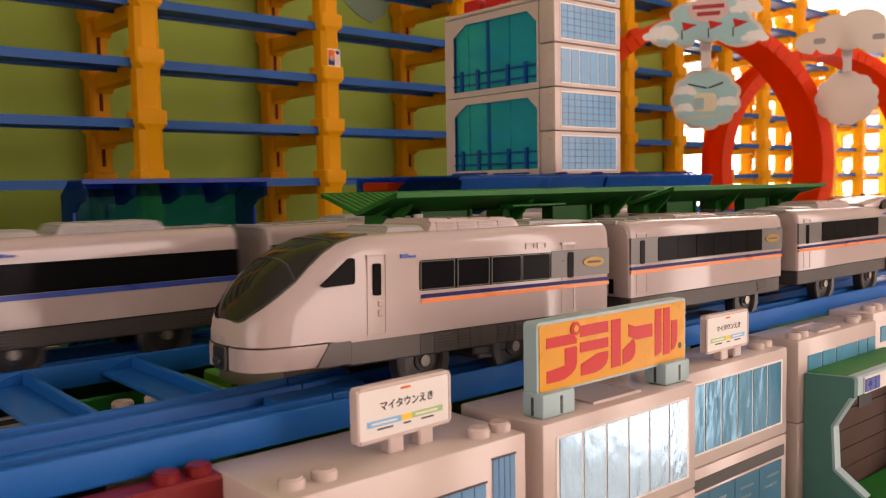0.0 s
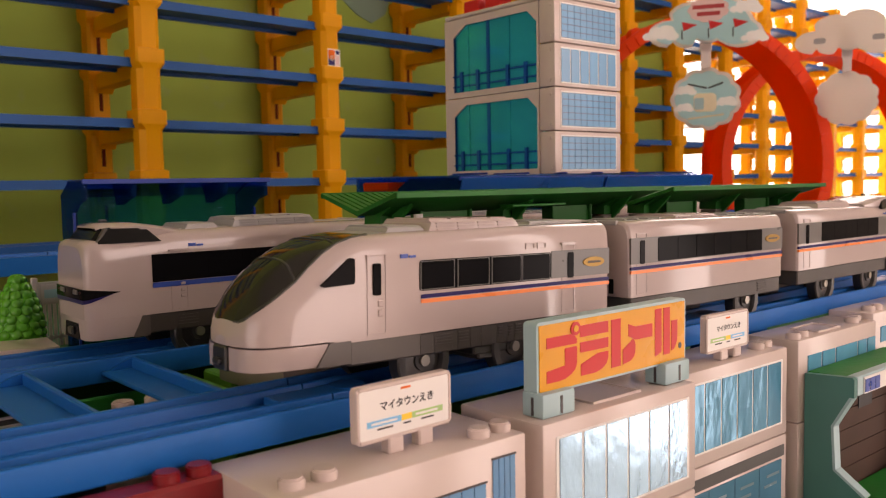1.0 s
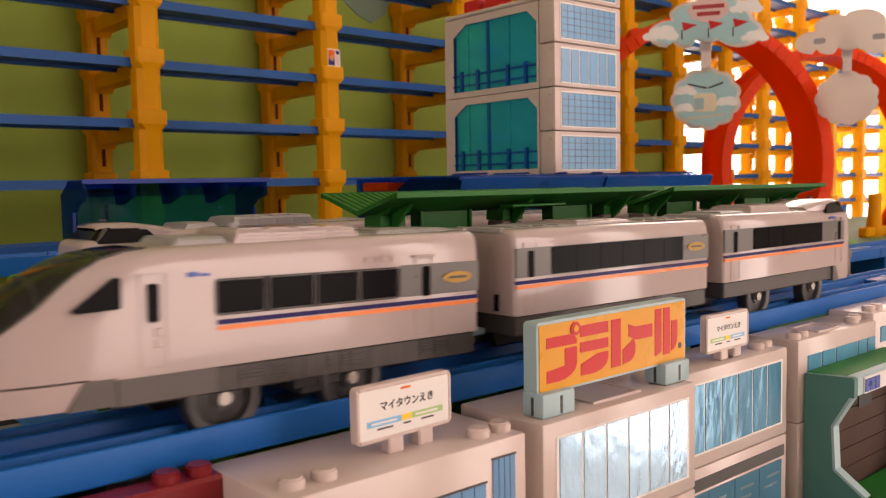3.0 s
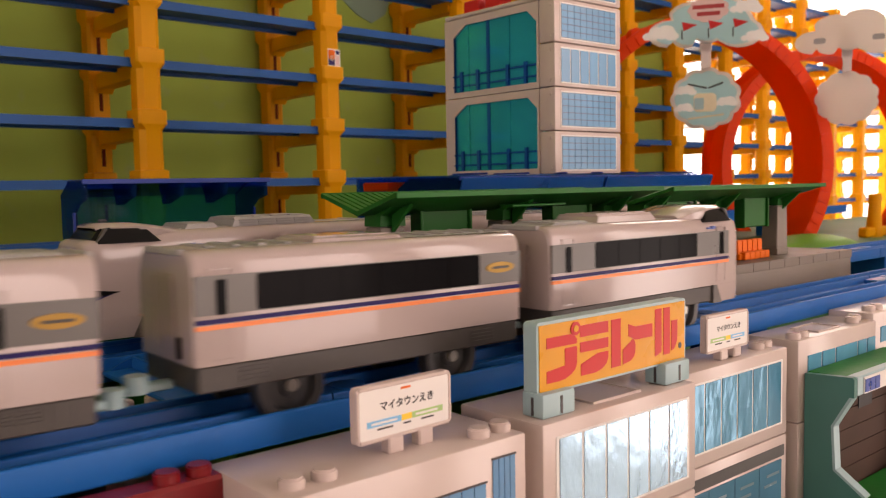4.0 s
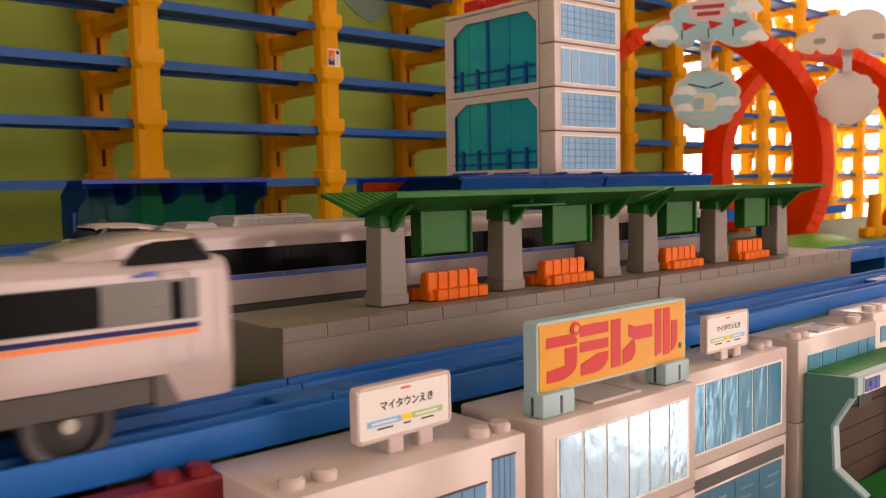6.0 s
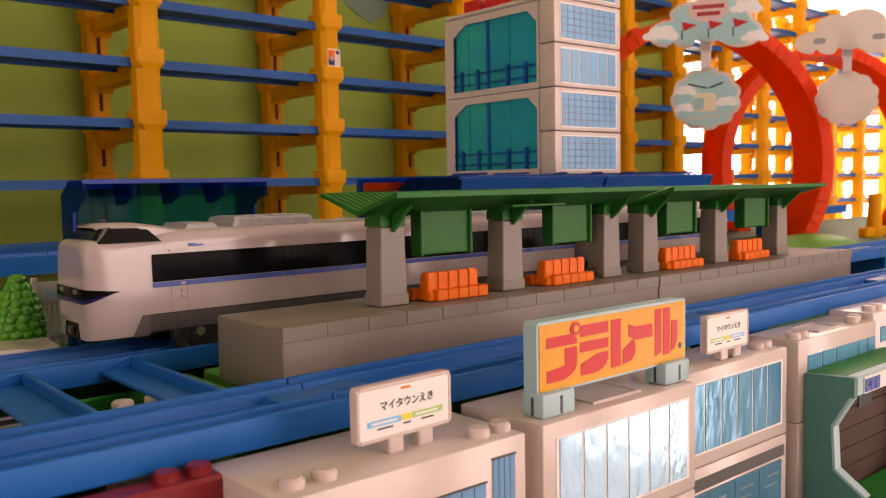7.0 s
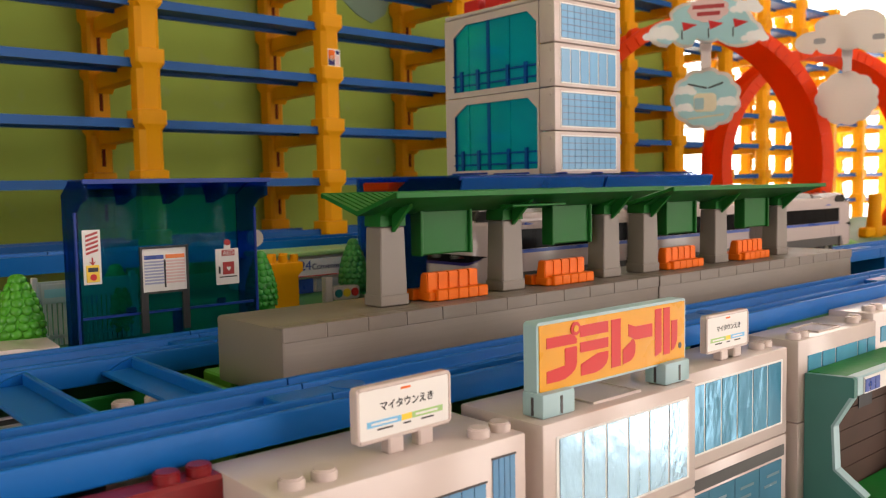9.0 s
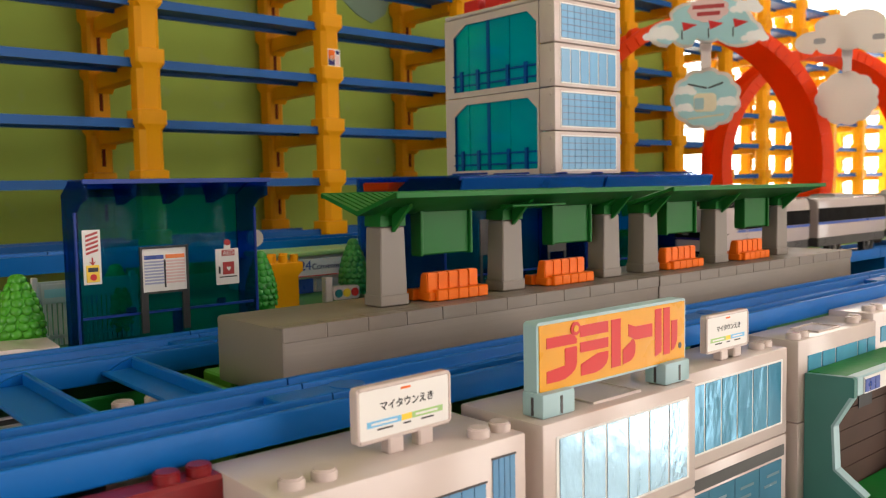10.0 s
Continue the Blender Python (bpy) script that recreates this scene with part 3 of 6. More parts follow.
def roof_box(t, x0, x1, zb, zt, hw, material, grilles=0):
    bm = loft(B(), [[(x0 + (0.002 if z > zb else 0), -h, z), (x1 - (0.002 if z > zb else 0), -h, z), (x1 - (0.002 if z > zb else 0), h, z), (x0 + (0.002 if z > zb else 0), h, z)] for h, z in ((hw, zb), (hw * 0.93, zb + (zt - zb) * 0.75), (hw * 0.82, zt))])
    ob = part("roof_unit", bm, M[material], t, smooth=20)
    if grilles:
        w = (x1 - x0 - 0.006) / grilles
        for i in range(grilles):
            xa = x0 + 0.003 + i * w
            bm = B()
            for j in range(3):
                z = zb + (zt - zb) * (0.15 + 0.25 * j)
                box(bm, xa + 0.0008, xa + w - 0.0008, -hw - 0.0001 + 0.00025 * j, -hw * 0.9, z, z + (zt - zb) * 0.14)
            part("grille", bm, M[material], ob)
            part("grille", box(B(), xa + 0.0008, xa + w - 0.0008, -hw * 0.7, hw * 0.7, zt - 0.0002, zt + 0.0004, 0.0001), M[material], ob)


def roof_ribs(t, x0, x1, z, n, hw=0.009):
    for i in range(n):
        x = x0 + (x1 - x0) * i / max(1, n - 1)
        part("roof_rib", box(B(), x - 0.0011, x + 0.0011, -hw, hw, z - 0.0006, z + 0.0008, 0.0003), M["roofgrey"], t)


def coupler(t, x, d):
    bm = B()
    box(bm, x, x + d * 0.009, -0.0022, 0.0022, -0.0085, -0.0060, 0.0005)
    cyl(bm, (x + d * 0.010, 0, -0.0060), 0.0034, 0.0050, n=16)
    part("coupler", bm, M["palegrey"], t, "pale plastic hook coupler")


def stripes(t, x0, x1, z=0.0112):
    panel(t, "stripe", x0, x1, z, z + 0.0013, "navy", 0.0003, 0.00025, "thin navy blue side stripe")
    panel(t, "stripe", x0, x1, z - 0.0016, z - 0.0003, "orange_line", 0.0003, 0.00025, "thin orange side stripe")


def badge(t, x, z, a=0.0062, b=0.0019):
    pts = [(x + a * math.cos(2 * math.pi * i / 28), z + b * math.sin(2 * math.pi * i / 28)) for i in range(28)]
    e = part("emblem", prism(B(), pts, "y", -HW - 0.0001, -HW - 0.00065), M["gold"], t, "oval gold emblem")
    part("emblem_mark", box(B(), x - a * 0.62, x + a * 0.62, -HW - 0.0008, -HW - 0.0003, z - b * 0.22, z + b * 0.22, 0.0001), M["skirt"], e)


def mark(t, x, z):
    """Small blue operator mark: plain shapes."""
    for s in (-1, 1):
        m = part("mark", box(B(), x, x + 0.0030, s * (HW - 0.0012), s * (HW + 0.0002), z - 0.0004, z + 0.0009), M["lineblue"], t, "small blue painted mark")
        part("mark", box(B(), x + 0.0035, x + 0.0062, s * (HW - 0.0012), s * (HW + 0.0002), z - 0.0004, z + 0.0004), M["lineblue"], m)


def door(t, x0, x1, dz=0.0, window="black"):
    outline(t, "door", x0, x1, 0.0015 + dz, 0.0262 + dz, "white" if window == "black" else "bandgrey")
    panel(t, "door_window", x0 + (x1 - x0) * 0.3, x1 - (x1 - x0) * 0.3, 0.0135 + dz, 0.0235 + dz, "black", 0.0008, 0.0005, both=False)
    bm = B()
    for z in (0.0068, 0.0098):
        box(bm, x0 + (x1 - x0) * 0.55, x0 + (x1 - x0) * 0.85, -HW - 0.0004, -HW + 0.0005, z + dz, z + 0.0022 + dz, 0.0003)
    part("door_step", bm, M["white"], t)


def flat_end(x, sgn, hw, zb, zt, w):
    return [(x, hw - 0.0012, zb, zt - 0.0010, 9, w), (x + sgn * 0.0006, hw - 0.0003, zb, zt - 0.0002, 10, w), (x + sgn * 0.0014, hw, zb, zt, 10, w)]


def car_end(t, x, d, zt):
    """Flat gangway end: raised door frame, roof lip and the dark slot round the coupler."""
    a, b = sorted((x, x + d * 0.0004))
    e = part("end_frame", box(B(), a, b, -0.0066, 0.0066, 0.0030, zt - 0.0070, 0.0001), M["white"], t, "raised frame of the end door")
    a, b = sorted((x, x + d * 0.0007))
    for y in (-0.0066, 0.0058):
        part("frame_bar", box(B(), a, b, y, y + 0.0008, 0.0030, zt - 0.0070), M["white"], e)
    part("frame_bar", box(B(), a, b, -0.0066, 0.0066, zt - 0.0078, zt - 0.0070), M["white"], e)
    part("coupler_slot", box(B(), a, b, -0.0105, -0.0080, 0.0010, 0.0072, 0.0003), M["black"], e, "dark slot")
    a, b = sorted((x - d * 0.0010, x + d * 0.0010))
    part("roof_lip", box(B(), a, b, -0.0120, 0.0120, zt - 0.0016, zt + 0.0004, 0.0004), M["roofgrey"], t, "grey roof edge")


def car_streamlined():
    """Leading car with the long sloping nose, 158 mm."""
    L = 0.158
    t = thing("toy_train_car", "white streamlined toy express train car with dark windscreen", "toy train", group="express train by the platform")
    st = []
    # x, half width, top, squareness, half width of the dark top strip
    for x, hw, zt, p, w in ((0.0010, 0.0034, 0.0036, 2.2, 0.0014), (0.0014, 0.0062, 0.0049, 2.4, 0.0026), (0.0020, 0.0085, 0.0062, 2.6, 0.0040), (0.0026, 0.0102, 0.0080, 2.7, 0.0048), (0.0029, 0.0108, 0.0088, 2.7, 0.0072), (0.0036, 0.0122, 0.0106, 2.8, 0.0094), (0.0052, 0.0140, 0.0136, 2.9, 0.0115), (0.0075, 0.0154, 0.0168, 3.0, 0.0132),
                            (0.0102, 0.0164, 0.0198, 3.0, 0.0142), (0.0135, 0.0171, 0.0228, 3.0, 0.0147), (0.0175, 0.0177, 0.0255, 3.0, 0.0148), (0.0220, 0.0181, 0.0278, 3.5, 0.0146), (0.0270, 0.0184, 0.0296, 4.3, 0.0142),
                            (0.0325, 0.0186, 0.0309, 5.6, 0.0136), (0.0385, 0.0187, 0.0318, 7.2, 0.0130), (0.0450, 0.0187, 0.0323, 8.4, 0.0125), (0.0520, 0.0187, 0.0326, 9, 0.0122), (0.0600, 0.0187, 0.0328, 9, 0.0120), (0.1000, 0.0187, 0.0335, 10, 0.0120)):
        st.append((x, hw, 0.0008 if x < 0.03 else -0.0002, zt, p, w))
    st += list(reversed(flat_end(L, -1, HW, -0.0002, 0.0343, 0.0120)))
    wall, front, rear = shell(st, 0.0450, 0.0026)
    part("body", wall, M["white"], t, smooth=50)
    ws = part("windscreen", front, M["screen"], t, "smoked dark sloping windscreen", smooth=60)
    part("roof", rear, M["roofgrey"], t, "grey roof panel", smooth=60)
    # arc seam and wiper of the windscreen
    for xs in (0.0175, 0.0325):
        stt = [q for q in st if abs(q[0] - xs) < 1e-6][0]
        o, tp = ring(*stt)
        bm = B()
        loft(bm, [[(q[0] - 0.0004, q[1], q[2] - 0.0003), (q[0] + 0.0004, q[1], q[2] + 0.0001), (q[0] + 0.0004, q[1], q[2] + 0.0003), (q[0] - 0.0004, q[1], q[2] + 0.0001)] for q in tp])
        part("screen_seam", bm, M["rubber"], ws)
    bm = B()
    for a, c in zip(st[3:16], st[4:16]):
        pa, pc = ring(*a)[0][-1], ring(*c)[0][-1]
        loft(bm, [[(q[0], q[1] - 0.0003, q[2] + 0.0002), (q[0], q[1] + 0.0005, q[2] + 0.0005), (q[0], q[1] + 0.0005, q[2] - 0.0003), (q[0], q[1] - 0.0003, q[2] - 0.0003)] for q in (pa, pc)])
    part("screen_frame", bm, M["rubber"], ws, "thin black screen edge")
    # lower nose apron with seam above
    ap = []
    for x, hw in ((0.0014, 0.0080), (0.0022, 0.0105), (0.0040, 0.0135), (0.0070, 0.0156), (0.0125, 0.0172), (0.0200, 0.0181), (0.0300, 0.0184)):
        zc = -0.0064
        ap.append([(x, -hw * 0.97, zc), (x, -hw, -0.0020), (x, -hw, 0.0003), (x, hw, 0.0003), (x, hw, -0.0020), (x, hw * 0.97, zc)])
    apr = part("nose_apron", loft(B(), ap), M["white"], t, "white lower nose apron", smooth=50)
    # slanted grey end of the apron
    part("skirt_corner", prism(B(), [(0.0268, 0.0004), (0.0345, 0.0004), (0.0345, -0.0066), (0.0225, -0.0066)], "y", -0.01875, 0.01875), M["skirtlight"], t, "grey slanted skirt corner")
    bm = B()
    box(bm, 0.0002, 0.0045, -0.0042, 0.0042, -0.0068, 0.0006, 0.0006)
    box(bm, -0.0010, 0.0020, -0.0022, 0.0022, -0.0050, -0.0030, 0.0005)
    part("nose_coupler", bm, M["rubber"], apr, "black recessed coupler")
    underframe(t, 0.0346, L - 0.001, seed=3)
    part("skirt", box(B(), 0.0346, 0.0620, -0.01835, 0.01835, -0.0074, -0.0001, 0.0003), M["skirtlight"], t, "smooth dark grey skirt")
    # driver's triangular window, door, passenger windows
    part("cab_window", prism(B(), [(0.0242, 0.0178), (0.0250, 0.0172), (0.0355, 0.0176), (0.0360, 0.0182), (0.0360, 0.0252), (0.0350, 0.0256), (0.0338, 0.0252)], "y", -0.0160, -0.01895), M["black"], t, "black triangular cab window")
    door(t, 0.0405, 0.0478)
    for xa in (0.0618, 0.0778, 0.0936, 0.1088):
        panel(t, "window", xa, xa + 0.0140, 0.0142, 0.0230, "black", 0.0012, 0.00045)
        # grey of this thin outline paints in the highlight along the window edge
        outline(t, "window_frame", xa - 0.0003, xa + 0.0143, 0.0139, 0.0233, "bandgrey", 0.00025, 0.0004)
    panel(t, "window_band", 0.1240, L - 0.0002, 0.0138, 0.0240, "bandgrey", 0.0003, 0.0002, "grey rear side band")
    panel(t, "window_band", 0.0612, 0.1238, 0.0136, 0.0236, "black", 0.0012, 0.0002)
    outline(t, "door", 0.1300, 0.1372, 0.0010, 0.0262, "white")
    panel(t, "door_window", 0.1330, 0.1362, 0.0135, 0.0232, "black", 0.0008, 0.0005, both=False)
    panel(t, "rain_rail", 0.1290, 0.1378, 0.0262, 0.0270, "white", 0.0003, 0.0009, both=False)
    stripes(t, 0.0618, L - 0.0003)
    badge(t, 0.1480, 0.0190)
    mark(t, 0.0535, 0.0250)
    for xa in (0.1105, 0.1165):
        outline(t, "side_vent", xa, xa + 0.0045, 0.0252, 0.0273, "white", 0.0003)
    roof_box(t, 0.0520, 0.0700, 0.0317, 0.0346, 0.0125, "roofgrey")
    roof_box(t, 0.0690, 0.1130, 0.0320, 0.0364, 0.0140, "white", 4)
    part("roof_knob", cyl(B(), (0.0760, 0.0, 0.0372), 0.0016, 0.0016, n=14), M["roofgrey"], t)
    roof_box(t, 0.1200, 0.1540, 0.0330, 0.0350, 0.0105, "roofgrey")
    for x in (0.0640, 0.1060):
        wheelset(t, x)
    coupler(t, L - 0.001, 1)
    car_end(t, L, 1, 0.0343)
    return t


def car_middle(scheme):
    L = 0.1235 if scheme == 1 else 0.130
    zr = 0.0311 if scheme == 1 else 0.0322
    t = thing("toy_train_car", "white toy express train middle car with dark window band", "toy train", group="express train by the platform" if scheme == 1 else "blue-lined express train")
    st = flat_end(0.0, 1, HW, -0.0002, zr, 0.0120) + [(L * 0.5, HW, -0.0002, zr, 10, 0.0120)] + list(reversed(flat_end(L, -1, HW, -0.0002, zr, 0.0120)))
    wall, front, rear = shell(st, 0.0)
    part("body", wall, M["white"], t, smooth=50)
    front.free()
    part("roof", rear, M["roofgrey"], t, "grey roof panel", smooth=60)
    underframe(t, 0.001, L - 0.001, False)
    if scheme == 1:
        panel(t, "window_band", 0.0004, L - 0.0004, 0.0136, 0.0243, "bandgrey", 0.0003, 0.0002, "grey side band")
        panel(t, "window_strip", 0.0186, 0.1034, 0.0139, 0.0240, "black", 0.0009, 0.0003, "continuous black window strip")
        for i in range(6):
            panel(t, "window", 0.0190 + i * 0.01405, 0.0190 + i * 0.01405 + 0.0137, 0.0143, 0.0236, "black", 0.0009, 0.00045)
        stripes(t, 0.0004, L - 0.0004)
        outline(t, "door", 0.0042, 0.0112, 0.0010, 0.0262, "white")
        panel(t, "door_window", 0.0064, 0.0094, 0.0135, 0.0232, "black", 0.0008, 0.0005, both=False)
        badge(t, 0.1130, 0.0192, 0.0066)
    else:
        panel(t, "window_band", 0.0004, L - 0.0004, 0.0128, 0.0240, "black", 0.0003, 0.0003, "continuous glossy black window band")
        panel(t, "stripe", 0.0004, L - 0.0004, 0.0106, 0.0126, "lineblue", 0.0003, 0.0003, "blue side stripe")
        for i in range(5):
            outline(t, "window_frame", 0.018 + i * 0.019, 0.033 + i * 0.019, 0.0138, 0.0228, "black", 0.0004, 0.0005)
    roof_box(t, L * 0.33, L * 0.62, zr - 0.0006, zr + (0.0013 if scheme == 1 else 0.0024), 0.0120, "white" if scheme == 1 else "roofgrey", 3)
    roof_ribs(t, L * 0.08, L * 0.28, zr - 0.0001, 4)
    roof_ribs(t, L * 0.72, L * 0.92, zr - 0.0001, 4)
    for x in (L * 0.24, L * 0.74):
        wheelset(t, x)
    coupler(t, 0.001, -1)
    coupler(t, L - 0.001, 1)
    car_end(t, 0.0, -1, zr)
    car_end(t, L, 1, zr)
    return t


def car_cab(L, scheme, group, label):
    """End car with the upright face and the set-back cab windows."""
    t = thing("toy_train_car", label, "toy train", group=group)
    q = 0.0330 if scheme == 2 else 0.0311
    st = [(0.0030, 0.0150, -0.0002, 0.0275, 6, 0.0085), (0.0034, 0.0162, -0.0002, 0.0286, 7, 0.0090), (0.0043, 0.0172, -0.0002, 0.0294, 8, 0.0095), (0.0060, 0.0180, -0.0002, 0.0299, 9, 0.0100), (0.0095, 0.0185, -0.0002, 0.0302, 9, 0.0105), (0.0160, HW, -0.0002, 0.0304, 8, 0.0108),
          (0.0400, HW, -0.0002, q - 0.0004, 8, 0.0110), (L * 0.6, HW, -0.0002, q, 8, 0.0110)] + list(reversed(flat_end(L, -1, HW, -0.0002, q, 0.0110)))
    wall, front, rear = shell(st, 0.0400)
    part("body", wall, M["white"], t, smooth=50)
    part("cab_deck", front, M["white"], t, smooth=60)
    part("roof", rear, M["roofgrey"], t, "grey roof panel", smooth=60)
    # raised cab: dark raked glass and a white cap that slopes back to the roof
    g = [[(0.0062, -0.0130, 0.0285), (0.0090, -0.0168, 0.0285), (0.0330, -0.0182, 0.0285), (0.0330, 0.0182, 0.0285), (0.0090, 0.0168, 0.0285), (0.0062, 0.0130, 0.0285)], [(0.0112, -0.0115, 0.0346), (0.0135, -0.0142, 0.0346), (0.0272, -0.0150, 0.0346), (0.0272, 0.0150, 0.0346), (0.0135, 0.0142, 0.0346), (0.0112, 0.0115, 0.0346)]]
    glass = part("windscreen", loft(B(), g), M["cabglass"], t, "dark cab windows", smooth=20)
    for y in (-0.0135, 0.0135):
        part("window_bar", prism(B(), [(0.0080, 0.0287), (0.0092, 0.0287), (0.0132, 0.0344), (0.0120, 0.0344)], "y", y - 0.0022 if y < 0 else y, y if y < 0 else y + 0.0022), M["skirt"], glass)
    cap = []
    for x, hw, z0, zt in ((0.0098, 0.0112, 0.0343, 0.0350), (0.0112, 0.0130, 0.0342, 0.0357), (0.0150, 0.0146, 0.0342, 0.0362), (0.0250, 0.0154, 0.0340, 0.0361), (0.0310, 0.0158, 0.0300, 0.0352), (0.0380, 0.0150, 0.0300, 0.0340), (0.0470, 0.0138, 0.0290, 0.0322)):
        cap.append([(x, -hw, z0), (x, -hw, zt - 0.0014), (x, -hw * 0.85, zt - 0.0002), (x, 0, zt), (x, hw * 0.85, zt - 0.0002), (x, hw, zt - 0.0014), (x, hw, z0)])
    part("cab_roof", loft(B(), cap), M["white"], t, "white cab roof", smooth=40)
    part("cab_lamp", box(B(), 0.0150, 0.0180, -0.0010, 0.0010, 0.0364, 0.0374, 0.0003), M["rubber"], t)
    # face: lamp slit with a dark blue line below, or two small lamps
    zl = 0.0100
    if scheme == 2:
        slit, line = [], []
        for x, hw in ((0.0028, 0.0150), (0.0033, 0.0162), (0.0042, 0.0172), (0.0060, 0.0180), (0.0100, 0.0185), (0.0160, 0.01868)):
            k = 1 - (x - 0.0028) / 0.0134
            slit.append([(x - 0.0004, -hw - 0.0004, zl - 0.0026 * k), (x - 0.0004, -hw - 0.0004, zl + 0.0016 * k), (x - 0.0004, hw + 0.0004, zl + 0.0016 * k), (x - 0.0004, hw + 0.0004, zl - 0.0026 * k)])
        for x, hw in ((0.0028, 0.0149), (0.0033, 0.0161), (0.0042, 0.0171), (0.0060, 0.0179), (0.0095, 0.0184), (0.0140, 0.01858)):
            k = 1 - (x - 0.0028) / 0.0122
            line.append([(x - 0.0003, -hw - 0.0004, zl - 0.0042 * k), (x - 0.0003, -hw - 0.0004, zl - 0.0022 * k), (x - 0.0003, hw + 0.0004, zl - 0.0022 * k), (x - 0.0003, hw + 0.0004, zl - 0.0042 * k)])
        lamp = part("headlight_band", loft(B(), slit), M["black"], t, "black curved headlight slit", smooth=50)
        part("nose_stripe", loft(B(), line), M["navy"], t, "dark blue line under the lamps", smooth=50)
        for s in (-1, 1):
            part("headlight", box(B(), 0.0020, 0.0034, s * 0.0052, s * 0.0102, zl - 0.0008, zl + 0.0010, 0.0003), M["bandgrey"], lamp)
            part("tail_lamp", box(B(), 0.0024, 0.0036, s * 0.0112, s * 0.0140, zl - 0.0006, zl + 0.0008, 0.0003), M["darkred"], lamp, "small red tail lamp")
    else:
        for s in (-1, 1):
            part("headlight", prism(B(), [(s * 0.0060, zl - 0.0014), (s * 0.0125, zl - 0.0008), (s * 0.0125, zl + 0.0012), (s * 0.0060, zl + 0.0010)], "x", 0.0022, 0.0036), M["black"], t, "small dark headlight")
    ap = []
    for x, hw in ((0.0032, 0.0150), (0.0037, 0.0162), (0.0047, 0.0172), (0.0066, 0.0180), (0.0105, 0.0185), (0.0165, 0.0187), (0.0240, 0.0187)):
        ap.append([(x, -hw * 0.98, -0.0082), (x, -hw - 0.0002, -0.0040), (x, -hw - 0.0002, -0.0001), (x, hw + 0.0002, -0.0001), (x, hw + 0.0002, -0.0040), (x, hw * 0.98, -0.0082)])
    apr = part("nose_apron", loft(B(), ap), M["white"], t, "white lower nose apron", smooth=50)
    part("coupler_recess", prism(B(), [(-0.0085, -0.0084), (0.0085, -0.0084), (0.0070, -0.0022), (-0.0070, -0.0022)], "x", 0.0028, 0.0050), M["black"], apr, "black coupler recess")
    part("nose_coupler", box(B(), 0.0018, 0.0045, -0.0025, 0.0025, -0.0070, -0.0040, 0.0005), M["rubber"], apr)
    part("skirt_corner", prism(B(), [(0.0238, -0.0002), (0.0268, -0.0002), (0.0268, -0.0084), (0.0200, -0.0084)], "y", -0.0191, 0.0191), M["skirtlight"], t, "grey slanted skirt corner")
    underframe(t, 0.0262, L - 0.001, False)
    if scheme == 2:
        panel(t, "window_band", 0.0285, L - 0.0004, 0.0124, 0.0234, "black", 0.0003, 0.0003, "continuous glossy black window band")
        panel(t, "stripe", 0.0285, L - 0.0004, 0.0102, 0.0122, "lineblue", 0.0003, 0.0003, "blue side stripe")
        outline(t, "door", 0.0360, 0.0430, 0.0006, 0.0101, "white", 0.0003)
        panel(t, "rain_rail", 0.0355, 0.0440, 0.0242, 0.0250, "white", 0.0003, 0.0009, both=False)
        bm = B()
        for z in (0.0055, 0.0080, 0.0105):
            box(bm, 0.0400, 0.0420, -HW - 0.0005, -HW + 0.0005, z, z + 0.0012, 0.0002)
        part("door_step", bm, M["white"], t)
        mark(t, 0.0440, 0.0262)
        for i in range(4):
            outline(t, "window_frame", 0.052 + i * 0.0195, 0.068 + i * 0.0195, 0.0134, 0.0224, "black", 0.0004, 0.0005)
        roof_box(t, 0.0450, 0.0610, 0.0320, 0.0348, 0.0125, "roofgrey")
        roof_box(t, 0.0660, 0.1080, 0.0322, 0.0364, 0.0135, "roofgrey", 4)
    else:
        panel(t, "window_band", 0.0140, L - 0.0004, 0.0136, 0.0243, "bandgrey", 0.0003, 0.0002, "grey side band")
        panel(t, "door_window", 0.0185, 0.0215, 0.0138, 0.0236, "black", 0.0006, 0.0005)
        panel(t, "window_strip", 0.0396, 0.1099, 0.0139, 0.0240, "black", 0.0009, 0.0003, "continuous black window strip")
        for i in range(5):
            panel(t, "window", 0.0400 + i * 0.0140, 0.0400 + i * 0.0140 + 0.0135, 0.0143, 0.0236, "black", 0.0009, 0.00045)
        stripes(t, 0.0140, L - 0.0004)
        outline(t, "door", 0.0165, 0.0240, 0.0010, 0.0262, "white")
        outline(t, "door", L - 0.0130, L - 0.0060, 0.0010, 0.0262, "white")
        panel(t, "door_window", L - 0.0110, L - 0.0080, 0.0135, 0.0232, "black", 0.0008, 0.0005)
        mark(t, 0.0250, 0.0258)
        roof_box(t, 0.0600, 0.1000, 0.0306, 0.0342, 0.0118, "white", 4)
        roof_box(t, 0.1030, 0.1260, 0.0306, 0.0322, 0.0112, "roofgrey")
    for x in (0.0480, L - 0.0320):
        wheelset(t, x)
    coupler(t, L - 0.001, 1)
    car_end(t, L, 1, q)
    return t


# ---- block buildings along the front ----
def stud(t, x, y, z, r=0.0034, h=0.0032, material="bwhite"):
    bm = cyl(B(), (x, y, z + h / 2), r, h, n=20)
    bmesh.ops.bevel(bm, geom=[e for e in bm.edges if all(v.co.z > z + h * 0.9 for v in e.verts)], offset=0.0005, segments=2, affect="EDGES")
    part("stud", bm, M[material], t)


